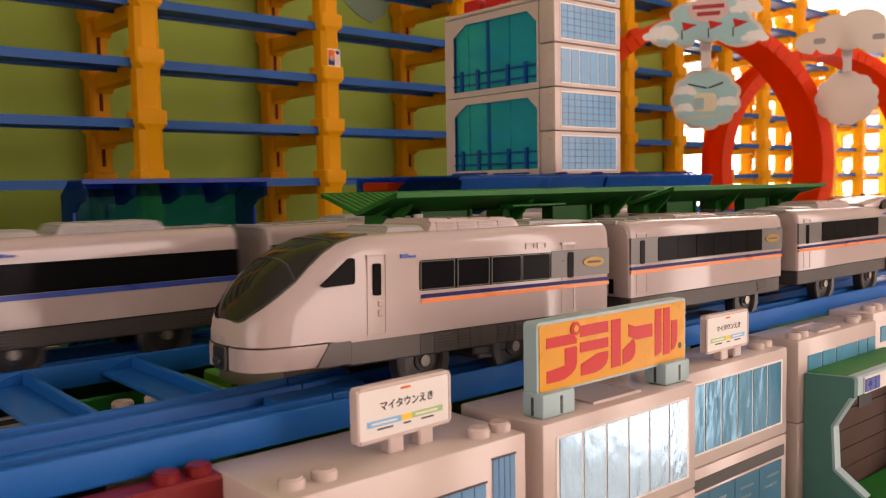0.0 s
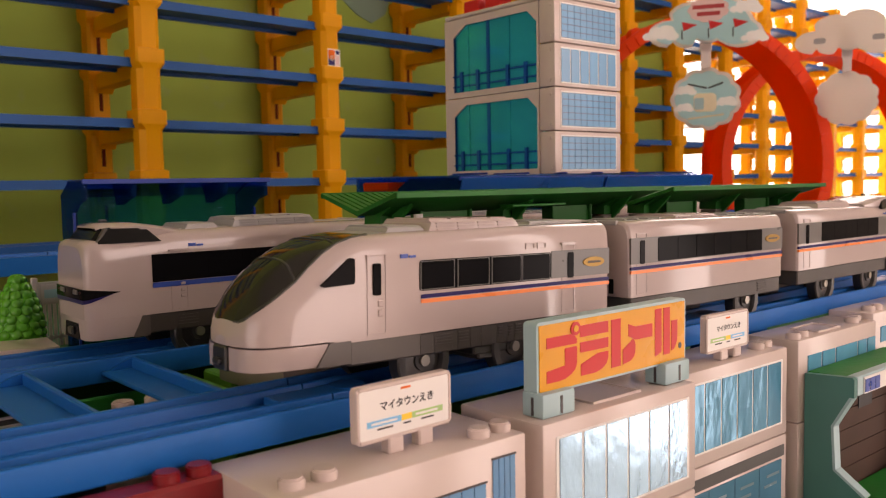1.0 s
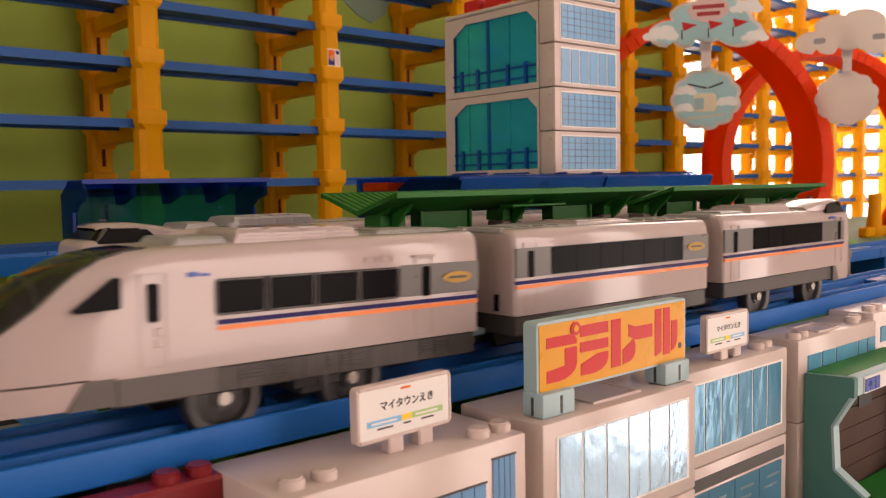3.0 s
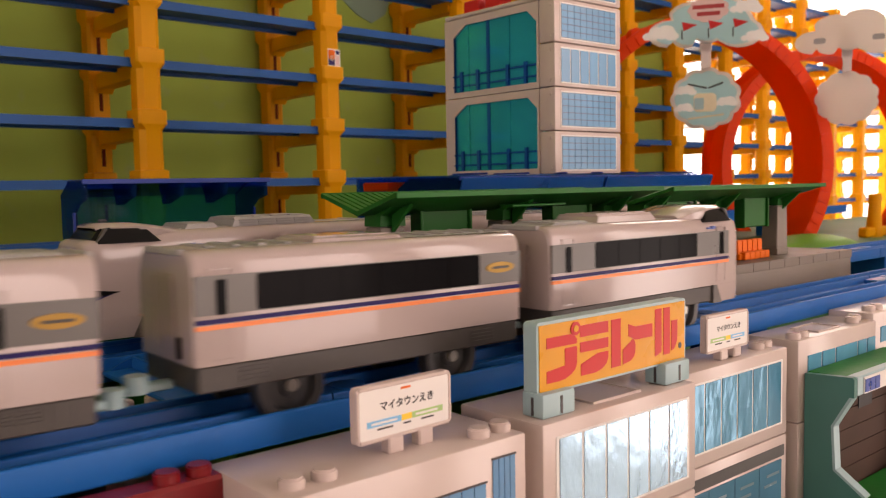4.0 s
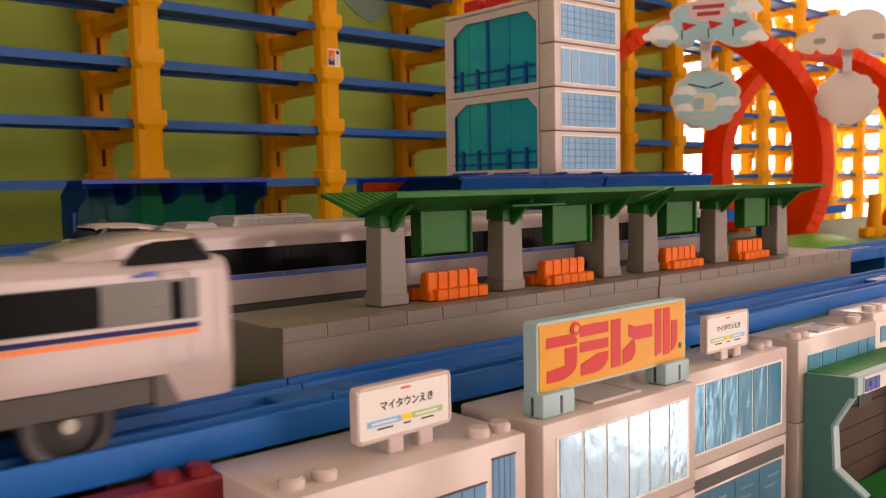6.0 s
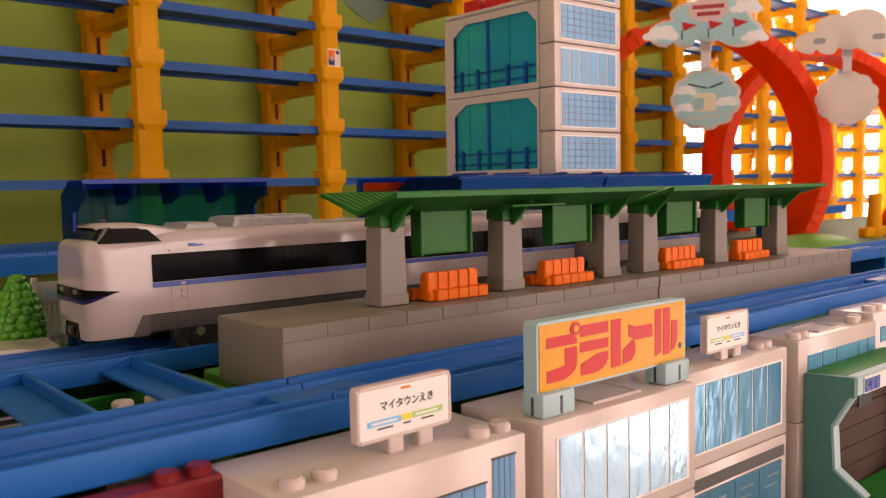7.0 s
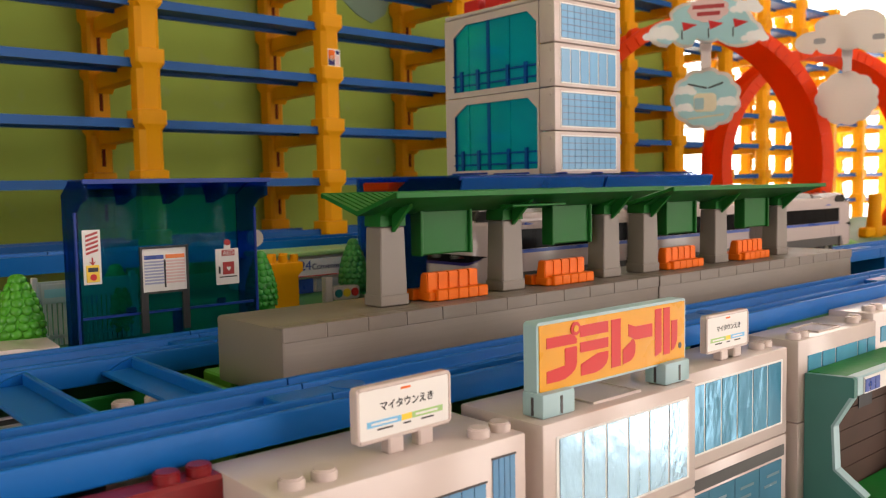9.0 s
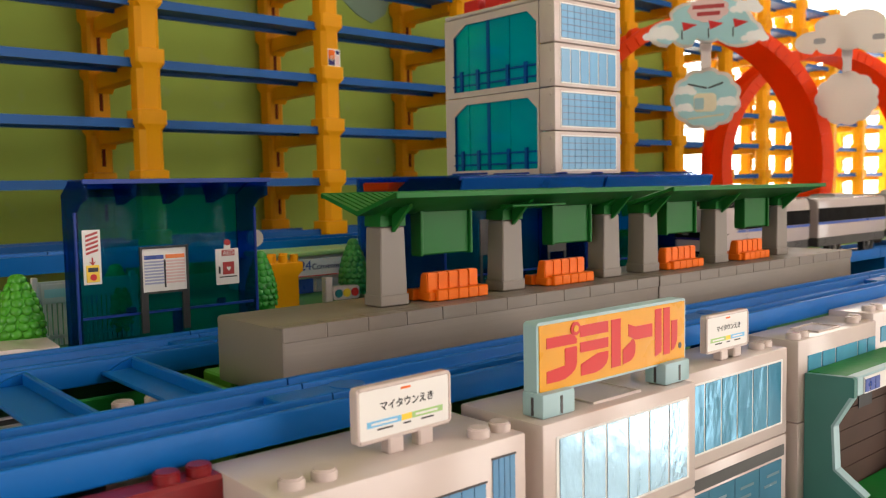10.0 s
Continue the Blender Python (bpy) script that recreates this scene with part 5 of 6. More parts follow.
def shelters():
    x0, x1, y0 = -0.0250, 0.0610, 0.1260
    shelter("waiting_shelter", "see-through blue plastic waiting shelter with posters", x0, x1, y0, 0.1465, -0.0256, 0.0510, 3)
    yp = y0 + 0.0028

    def alarm(t, a, b, c, d, y):
        part("warning_field", box(B(), a + 0.0012, b - 0.0012, y - 0.0003, y, d - 0.0110, d - 0.0012), M["paper"], t)
        for i in range(5):
            z = d - 0.0108 + i * 0.0019
            part("red_stripe", prism(B(), [(a + 0.0012, z), (b - 0.0012, z + 0.0016), (b - 0.0012, z + 0.0026), (a + 0.0012, z + 0.0010)], "y", y - 0.0005, y - 0.0002), M["darkred"], t)
        part("arrow", prism(B(), [((a + b) / 2, d - 0.0155), ((a + b) / 2 + 0.0014, d - 0.0137), ((a + b) / 2 + 0.0003, d - 0.0141), ((a + b) / 2 + 0.0003, d - 0.0120), ((a + b) / 2 - 0.0003, d - 0.0120), ((a + b) / 2 - 0.0003, d - 0.0141), ((a + b) / 2 - 0.0014, d - 0.0137)], "y", y - 0.0004, y - 0.0001), M["darkred"], t)
        bx = part("alarm_box", box(B(), a + 0.0010, b - 0.0010, y - 0.0006, y, c + 0.0010, c + 0.0085, 0.0002), M["amber"], t, "yellow alarm box with a red button")
        part("button", cyl(B(), ((a + b) / 2, y - 0.0008, c + 0.0032), 0.0014, 0.0006, "y", 16), M["signred"], bx)
        part("window", box(B(), a + 0.0017, b - 0.0017, y - 0.0008, y - 0.0005, c + 0.0056, c + 0.0074), M["ink"], bx)

    def timetable(t, a, b, c, d, y):
        for e in ((a - 0.001, b + 0.001, d, d + 0.0010), (a - 0.001, b + 0.001, c - 0.001, c), (a - 0.001, a, c, d), (b, b + 0.001, c, d)):
            part("frame", box(B(), e[0], e[1], y - 0.0006, y + 0.0008, e[2], e[3]), M["ink"], t)
        for xa in (a - 0.001, b - 0.0022):
            part("leg", box(B(), xa, xa + 0.0032, y - 0.0004, y + 0.0012, -0.0172, c - 0.001), M["ink"], t)
        m = (a + b) / 2
        for lo, hi, head, body in ((a + 0.0010, m - 0.0004, "lineblue", "rowblue"), (m + 0.0006, b - 0.0008, "orange_line", "rowpink")):
            part("heading", box(B(), lo, hi, y - 0.0003, y, d - 0.0048, d - 0.0030), M[head], t)
            for i in range(8):
                z = d - 0.0064 - i * 0.0014
                part("text_row", box(B(), lo, hi, y - 0.0003, y, z, z + 0.0008), M[body], t)
        part("divider", box(B(), m - 0.0003, m + 0.0004, y - 0.0004, y, c + 0.0016, d - 0.0052), M["ink"], t)

    def aed(t, a, b, c, d, y):
        part("header", box(B(), a + 0.0030, b - 0.0022, y - 0.0003, y, d - 0.0034, d - 0.0006), M["darkred"], t)
        words("header_text", "AED", 0.0030, M["paper"], t, pose((a + b) / 2 + 0.0004, y - 0.00035, d - 0.0020, 90, 0, 0), "white lettering", 0.00005)
        part("cabinet_window", box(B(), a + 0.0034, b - 0.0026, y - 0.0003, y, c + 0.0048, c + 0.0108), M["darkred"], t)
        bm = B()
        prism(bm, [((a + b) / 2 + 0.0004 + 0.0010 * u, c + 0.0076 + 0.0010 * v) for u, v in ((0, -1.1), (1.1, 0.2), (0.9, 0.9), (0.4, 0.9), (0, 0.5), (-0.4, 0.9), (-0.9, 0.9), (-1.1, 0.2))], "y", y - 0.0005, y - 0.0002)
        part("heart", bm, M["paper"], t)
        part("handle", box(B(), a + 0.0012, a + 0.0019, y - 0.0006, y, c + 0.0054, c + 0.0088), M["ink"], t)
        part("line", box(B(), a + 0.0016, b - 0.0012, y - 0.0003, y, c + 0.0034, c + 0.0039), M["ink"], t)
        part("lamp_base", box(B(), a + 0.0044, a + 0.0076, y - 0.0003, y + 0.0003, d, d + 0.0020), M["paper"], t)
        part("lamp", cyl(B(), (a + 0.0060, y, d + 0.0030), 0.0015, 0.0010, "y", 14), M["darkred"], t)

    poster("alarm_poster", "white emergency alarm sticker with red stripes", -0.0226, -0.0150, 0.0070, 0.0308, yp - 0.0008, alarm)
    poster("timetable_board", "white timetable board in a black frame", 0.0028, 0.0236, 0.0014, 0.0210, yp - 0.0012, timetable)
    poster("defibrillator_sign", "white defibrillator cabinet sticker with red header", 0.0388, 0.0506, 0.0016, 0.0188, yp - 0.0008, aed)
    # long station building that carries the tower
    shelter("station_building", "see-through blue plastic station building", 0.1860, 0.3150, 0.1270, 0.1750, -0.0256, 0.0505, 5, "blue station building")
    shelter("station_building", "see-through blue plastic station building", 0.3170, 0.4460, 0.1270, 0.1750, -0.0256, 0.0505, 5, "blue station building")
    for i, (xa, z) in enumerate(((0.214, 0.004), (0.275, 0.002), (0.330, 0.003))):
        t = thing("notice_board", "dark notice board behind blue plastic", "notice board")
        part("sheet", box(B(), xa, xa + 0.018, 0.1300, 0.1308, z, z + 0.022), M["skirt"], t)
        part("leg", box(B(), xa, xa + 0.002, 0.1300, 0.1308, -0.0256, z), M["ink"], t)
        part("leg", box(B(), xa + 0.016, xa + 0.018, 0.1300, 0.1308, -0.0256, z), M["ink"], t)
    # roof deck under the tower
    t = thing("roof_deck", "flat blue plastic roof deck with ribs", "toy roof")
    part("deck", box(B(), 0.2000, 0.4400, 0.1250, 0.2500, 0.0524, 0.0532, 0.0003), M["deckblue"], t)
    part("deck_leg", box(B(), 0.2050, 0.4350, 0.2440, 0.2480, -0.0256, 0.0523, 0.0003), M["deckblue"], t)
    for i in range(7):
        x = 0.2100 + i * 0.0360
        part("deck_rib", box(B(), x - 0.0007, x + 0.0007, 0.1190, 0.1500, 0.0533, 0.0545, 0.0002), M["navyclear"], t)


def tower():
    """White tower of stacked blocks with clear teal rooms."""
    t = thing("toy_tower", "white toy tower block with clear teal rooms and blue window stickers", "toy tower")
    X0, X1, Y0, Y1, Y2 = 0.2810, 0.3500, 0.1280, 0.1420, 0.2370
    zb = 0.0534
    hs = 0.0288
    for k in range(5):
        z0 = zb + k * hs
        s = part("storey", box(B(), X0, X1, Y0, Y1, z0, z0 + hs - 0.0005, 0.0011, 2), M["bwhite"], t, "white storey block")
        part("sticker", box(B(), X0 + 0.0052, X1 - 0.0052, Y0 - 0.0003, Y0 + 0.0004, z0 + 0.0022, z0 + hs - 0.0030), M["paper"], s)
        if k != 2:
            part("grid_sheet", box(B(), X0 + 0.0062, X1 - 0.0062, Y0 - 0.0004, Y0 + 0.0003, z0 + 0.0030, z0 + hs - 0.0038), M["gridline"], s)
        if k == 2:
            for i in range(6):
                xa = X0 + 0.0060 + i * 0.0096
                part("pane", box(B(), xa, xa + 0.0084, Y0 - 0.0006, Y0 - 0.0001, z0 + 0.0030, z0 + hs - 0.0042), M["towerpane"], s)
        else:
            for i in range(9):
                for j in range(5):
                    xa = X0 + 0.0064 + i * 0.0063
                    za = z0 + 0.0032 + j * 0.0044
                    part("pane", box(B(), xa, xa + 0.0058, Y0 - 0.0006, Y0 - 0.0001, za, za + 0.0038), M["towerpane"], s)
        for za in (z0 + 0.004, z0 + hs - 0.005):
            part("peg", cyl(B(), (X1 + 0.0006, Y0 + 0.004, za), 0.0015, 0.0018, "x", 12), M["bwhite"], s)
            part("peg", cyl(B(), (X0 - 0.0002, Y0 + 0.004, za), 0.0011, 0.0012, "x", 12), M["bwhite"], s)
    for k in range(2):
        z0, z1 = zb + k * 2 * hs, zb + (k + 1) * 2 * hs - 0.0006
        ya, yb = Y1 + 0.0003, Y2
        m = 0.0095
        outer = [(ya, z0), (yb, z0), (yb, z1), (ya, z1)]
        # frame around a chamfered opening, as a ring of quads
        inner = [(ya + 0.0018, z0 + 0.0040), (yb - m, z0 + 0.0040), (yb - m, z1 - 0.0130), (yb - m - 0.0130, z1 - 0.0050), (ya + 0.0105, z1 - 0.0050), (ya + 0.0018, z1 - 0.0130)]
        for xa in (X1 - 0.004, X0):
            x2 = xa + 0.004
            fr = B()
            for pts in ([(ya, z0), (yb, z0), (yb, z0 + 0.0040), (ya, z0 + 0.0040)], [(ya, z1 - 0.0050), (yb, z1 - 0.0050), (yb, z1), (ya, z1)], [(yb - m, z0 + 0.0040), (yb, z0 + 0.0040), (yb, z1 - 0.0050), (yb - m, z1 - 0.0050)],
                        [(ya, z0 + 0.0040), (ya + 0.0018, z0 + 0.0040), (ya + 0.0018, z1 - 0.0050), (ya, z1 - 0.0050)], [(yb - m, z1 - 0.0130), (yb - m, z1 - 0.0050), (yb - m - 0.0130, z1 - 0.0050)], [(ya + 0.0018, z1 - 0.0130), (ya + 0.0105, z1 - 0.0050), (ya + 0.0018, z1 - 0.0050)]):
                prism(fr, pts, "x", xa, x2)
            room_p = part("room_frame", fr, M["bwhite"], t, "white room frame with chamfered opening", smooth=None)
        part("room_floor", box(B(), X0 + 0.0041, X1 - 0.0041, ya, yb, z0, z0 + 0.0030), M["bwhite"], t)
        part("room_glazing", prism(B(), inner, "x", X0 + 0.0012, X0 + 0.0026), M["tealclear"], room_p, "clear teal glazing")
        part("glazing_edge", box(B(), X0 + 0.0004, X0 + 0.0030, yb - m - 0.0016, yb - m, z0 + 0.0040, z1 - 0.0130), M["blue"], room_p)
        for f in (0.30, 0.52, 0.74):
            y = ya + (yb - ya) * f
            part("glazing_bar", box(B(), X0 + 0.0004, X0 + 0.0012, y - 0.0007 * (2 if f == 0.52 else 1), y + 0.0007 * (2 if f == 0.52 else 1), z0 + 0.0042, z1 - 0.0052), M["tealclear"] if f != 0.52 else M["deckblue"], room_p)
        # added pale panel: its light colour makes the teal room look lit
        part("back_panel", box(B(), X1 - 0.0060, X1 - 0.0045, ya, yb, z0 + 0.0032, z1 - 0.001), M["tealback"], room_p, "pale panel added to brighten the room")
        for zz in (z0 + 0.0075, z0 + 0.0150):
            part("balcony_rail", box(B(), X0 - 0.0012, X0 + 0.0002, ya + 0.0018, yb - m, zz, zz + 0.0013, 0.0002), M["deckblue"], room_p, "clear blue balcony rail")
        for f in (0.12, 0.30, 0.62, 0.80):
            y = ya + (yb - ya) * f
            part("balcony_post", box(B(), X0 - 0.0016, X0 + 0.0001, y - 0.0012, y + 0.0012, z0 + 0.0040, z0 + 0.0185), M["deckblue"], room_p)
        tr = part("inner_tree", cyl(B(), (X0 + 0.030, ya + 0.012, z0 + 0.024), 0.0105, 0.036, n=14, r2=0.006), M["darktree"], room_p, "dark green toy tree inside")
        for yy, zz in ((ya + 0.030, z0 + 0.020), (ya + 0.062, z0 + 0.024)):
            part("inner_counter", box(B(), X0 + 0.020, X0 + 0.040, yy, yy + 0.014, zz, zz + 0.003), M["tealdarkp"], room_p)
    part("roof_top", box(B(), X0, X1, Y1 + 0.0002, Y2, zb + 4 * hs, zb + 4 * hs + 0.0030, 0.0008), M["bwhite"], t)
    for i, (xx, yy) in enumerate(((X0 + 0.010, 0.212), (X0 + 0.010, 0.190))):
        bk = thing("roof_block", "small red toy block on the tower roof", "toy block")
        part("block_body", box(B(), xx - 0.006, xx + 0.006, yy - 0.008, yy + 0.008, zb + 4 * hs + 0.0030, zb + 4 * hs + 0.0120, 0.0008), M["signred"], bk)


# ---- display wall of yellow piers and blue shelves ----
PITCH_Z, FIRST_Z = 0.0575, -0.0035
POSTS = (-0.424, -0.212, 0.0, 0.212, 0.424, 0.636, 0.790, 0.935, 1.100, 1.245, 1.400, 1.56, 1.72, 1.88)


def pier_mesh(front):
    """One storey of yellow pier: chamfered shaft with a wide collar on top."""
    bm = B()
    a, c = (0.0118, 0.0050) if front else (0.0105, 0.0030)

    def oct_ring(r, ch, z):
        return [(-r, -r + ch, z), (-r + ch, -r, z), (r - ch, -r, z), (r, -r + ch, z), (r, r - ch, z), (r - ch, r, z), (-r + ch, r, z), (-r, r - ch, z)]
    h = PITCH_Z
    loft(bm, [oct_ring(a, c, 0.0), oct_ring(a, c, h * 0.66), oct_ring(a * 1.18, c * 0.5, h * 0.74), oct_ring(a * 1.22, c * 0.4, h * 0.76), oct_ring(a * 1.22, c * 0.4, h * 0.985), oct_ring(a * 1.05, c * 0.6, h * 0.997)])
    return mesh_of("pier_block", bm, M["yellow"], 25)


def display_wall():
    solid("wall_display", box(B(), -2.2, 1.15, 0.1225, 0.142, TABLE, 1.50), M["wallgreen"], "olive green painted panel behind the shelves", "wall", at=WALL, kind="structure")
    solid("wall_print", prism(B(), [(0.318, 0.300), (0.412, 0.312), (0.400, 0.282), (0.376, 0.268), (0.352, 0.276)], "y", 0.1212, 0.1224), M["wallblue"], "faded blue-grey triangle print on the green panel", "wall print", at=WALL)
    mf, mb = pier_mesh(True), pier_mesh(False)
    slot_me = mesh_of("slot", box(B(), -0.0018, 0.0018, -0.0112, -0.0103, 0.006, 0.035), M["slot"], None)
    bm = B()
    prism(bm, [(0.0130, -0.0035), (0.0940, -0.0050), (0.0990, -0.0100), (0.0990, 0.0100), (0.0130, 0.0100)], "x", -0.0085, 0.0085)
    arm_me = mesh_of("arm", bm, M["yellow"], 30)
    bm = B()
    for i in range(7):
        box(bm, -0.0070, 0.0070, 0.022 + i * 0.010, 0.0262 + i * 0.010, 0.0099, 0.0116, 0.0005)
    teeth_me = mesh_of("arm_teeth", bm, M["yellow"], 30)
    lv = range(-2, 8)
    for n, x in enumerate(POSTS):
        t = thing("pier_stand", "tall yellow plastic pier stand of stacked blocks", "display stand", at=WALL @ pose(x, 0, 0), group="yellow pier stands")
        for k in lv:
            z = FIRST_Z - 0.0440 + k * PITCH_Z
            for me, y in ((mf, 0.0), (mb, 0.110)):
                if z + PITCH_Z < TABLE + 0.01:
                    continue
                ob = new("pier_block", me)
                ob.parent = t
                ob.matrix_basis = pose(0 if y == 0 else -0.004, y, max(z, TABLE))
                if y > 0:
                    sl = new("slot", slot_me)
                    sl.parent = ob
            ar = new("arm", arm_me)
            ar.parent = t
            ar.matrix_basis = pose(0, 0, FIRST_Z - 0.0100 + k * PITCH_Z)
            te = new("arm_teeth", teeth_me)
            te.parent = ar
    # small sticker on one pier
    st = thing("pier_sticker", "small printed sticker on a yellow pier", "sticker", at=WALL @ pose(0.212, 0, FIRST_Z + 0.0130 + 3 * PITCH_Z))
    part("sheet", box(B(), -0.0060, 0.0105, -0.0124, -0.0120, 0.0, 0.0190), M["paper"], st)
    for e, m in (((-0.0055, 0.0030, 0.0080, 0.0180), "bench"), ((-0.0055, 0.0030, 0.0010, 0.0080), "navy"), ((-0.0035, 0.0010, 0.0060, 0.0120), "cream"), ((0.0045, 0.0090, 0.0010, 0.0120), "rowpink"), ((0.0045, 0.0090, 0.0135, 0.0175), "navy")):
        part("print", box(B(), e[0], e[1], -0.0127, -0.0123, e[2], e[3]), M[m], st)
    # shelves: blue straight rails laid on the arms
    prof = [(0.021, 0.0), (0.021, 0.0085), (0.024, 0.0085), (0.0245, 0.0055), (0.036, 0.0060), (0.054, 0.0060), (0.0655, 0.0055), (0.066, 0.0085), (0.069, 0.0085), (0.069, 0.0), (0.066, 0.0), (0.0655, 0.0035), (0.0245, 0.0035), (0.024, 0.0)]
    for a, b in zip(POSTS, POSTS[1:]):
        me = mesh_of("shelf_rail", prism(B(), prof, "x", 0.0088, b - a - 0.0088), M["shelfblue"], 30)
        for k in lv:
            if FIRST_Z + k * PITCH_Z < TABLE:
                continue
            ob = new("shelf_rail", me)
            ob.matrix_basis = WALL @ pose(a, -0.022, FIRST_Z - 0.0040 + k * PITCH_Z)
            tagged(ob, "blue toy rail laid as a shelf between piers", "shelf", "blue shelf rails")


# ---- loops, clouds and scenery ----
def loop_track(at, R, label):
    t = thing("loop_track", label, "toy track", at=at, group="red loop tracks")
    bm, bs = B(), B()
    n = 72
    W = 0.027
    skew = 0.05
    prof = [(-W, R), (-W, R + 0.016), (-W + 0.005, R + 0.016), (-W + 0.005, R + 0.005), (W - 0.005, R + 0.005), (W - 0.005, R + 0.016), (W, R + 0.016), (W, R)]

    def angle(f):
        return radians(-85 + 350 * f), skew * (f - 0.5)
    rings = []
    for i in range(n + 1):
        a, sh = angle(i / n)
        rings.append([(r * math.cos(a), q + sh, r * math.sin(a)) for q, r in prof])
    loft(bm, rings)
    part("loop", bm, M["loop"], t, smooth=40)
    for i in range(n):
        a, sh = angle((i + 0.5) / n)
        m = Matrix.Translation(((R + 0.0062) * math.cos(a), -W - 0.0006 + sh, (R + 0.0062) * math.sin(a))) @ Matrix.Rotation(-a, 4, "Y")
        bmesh.ops.create_cube(bs, size=1.0, matrix=m @ Matrix.Diagonal((0.011, 0.0016, 0.0030, 1)))
    tagged(part("loop_ribs", bs, M["loop"], t), kind="stuff")
    for i in (10, 26, 42, 60):
        a, sh = angle(i / n)
        part("clip", cyl(B(), ((R + 0.014) * math.cos(a), -W * 0.5 + sh, (R + 0.014) * math.sin(a)), 0.007, 0.012, "y", 14), M["loop"], t)
    z0 = TABLE - at.translation.z
    part("loop_foot", box(B(), -0.06, 0.06, -0.045, 0.045, z0, -R + 0.002, 0.003), M["loop"], t)


def cloud_outline(w, h, lobes, seed):
    rnd = random.Random(seed)
    pts = []
    n = lobes * 7
    for i in range(n):
        a = 2 * math.pi * i / n
        b = 0.98 + 0.085 * abs(math.sin(a * lobes / 2)) + 0.0
        pts.append((w / 2 * b * math.cos(a), h / 2 * b * math.sin(a)))
    return pts


def cumulus(w, h):
    """Flat-based cloud with uneven round tops."""
    pts = []
    for cx, cz, r, a0, a1 in ((0.30, -0.18, 0.20, -120, 50), (0.13, 0.18, 0.24, 10, 125), (-0.12, 0.14, 0.22, 60, 160), (-0.33, -0.12, 0.19, 85, 265), (-0.17, -0.22, 0.13, 190, 290), (0.02, -0.16, 0.13, 215, 310)):
        for i in range(9):
            a = radians(a0 + (a1 - a0) * i / 8)
            pts.append(((cx + r * math.cos(a)) * w, (cz + r * 1.25 * math.sin(a)) * h))
    return pts


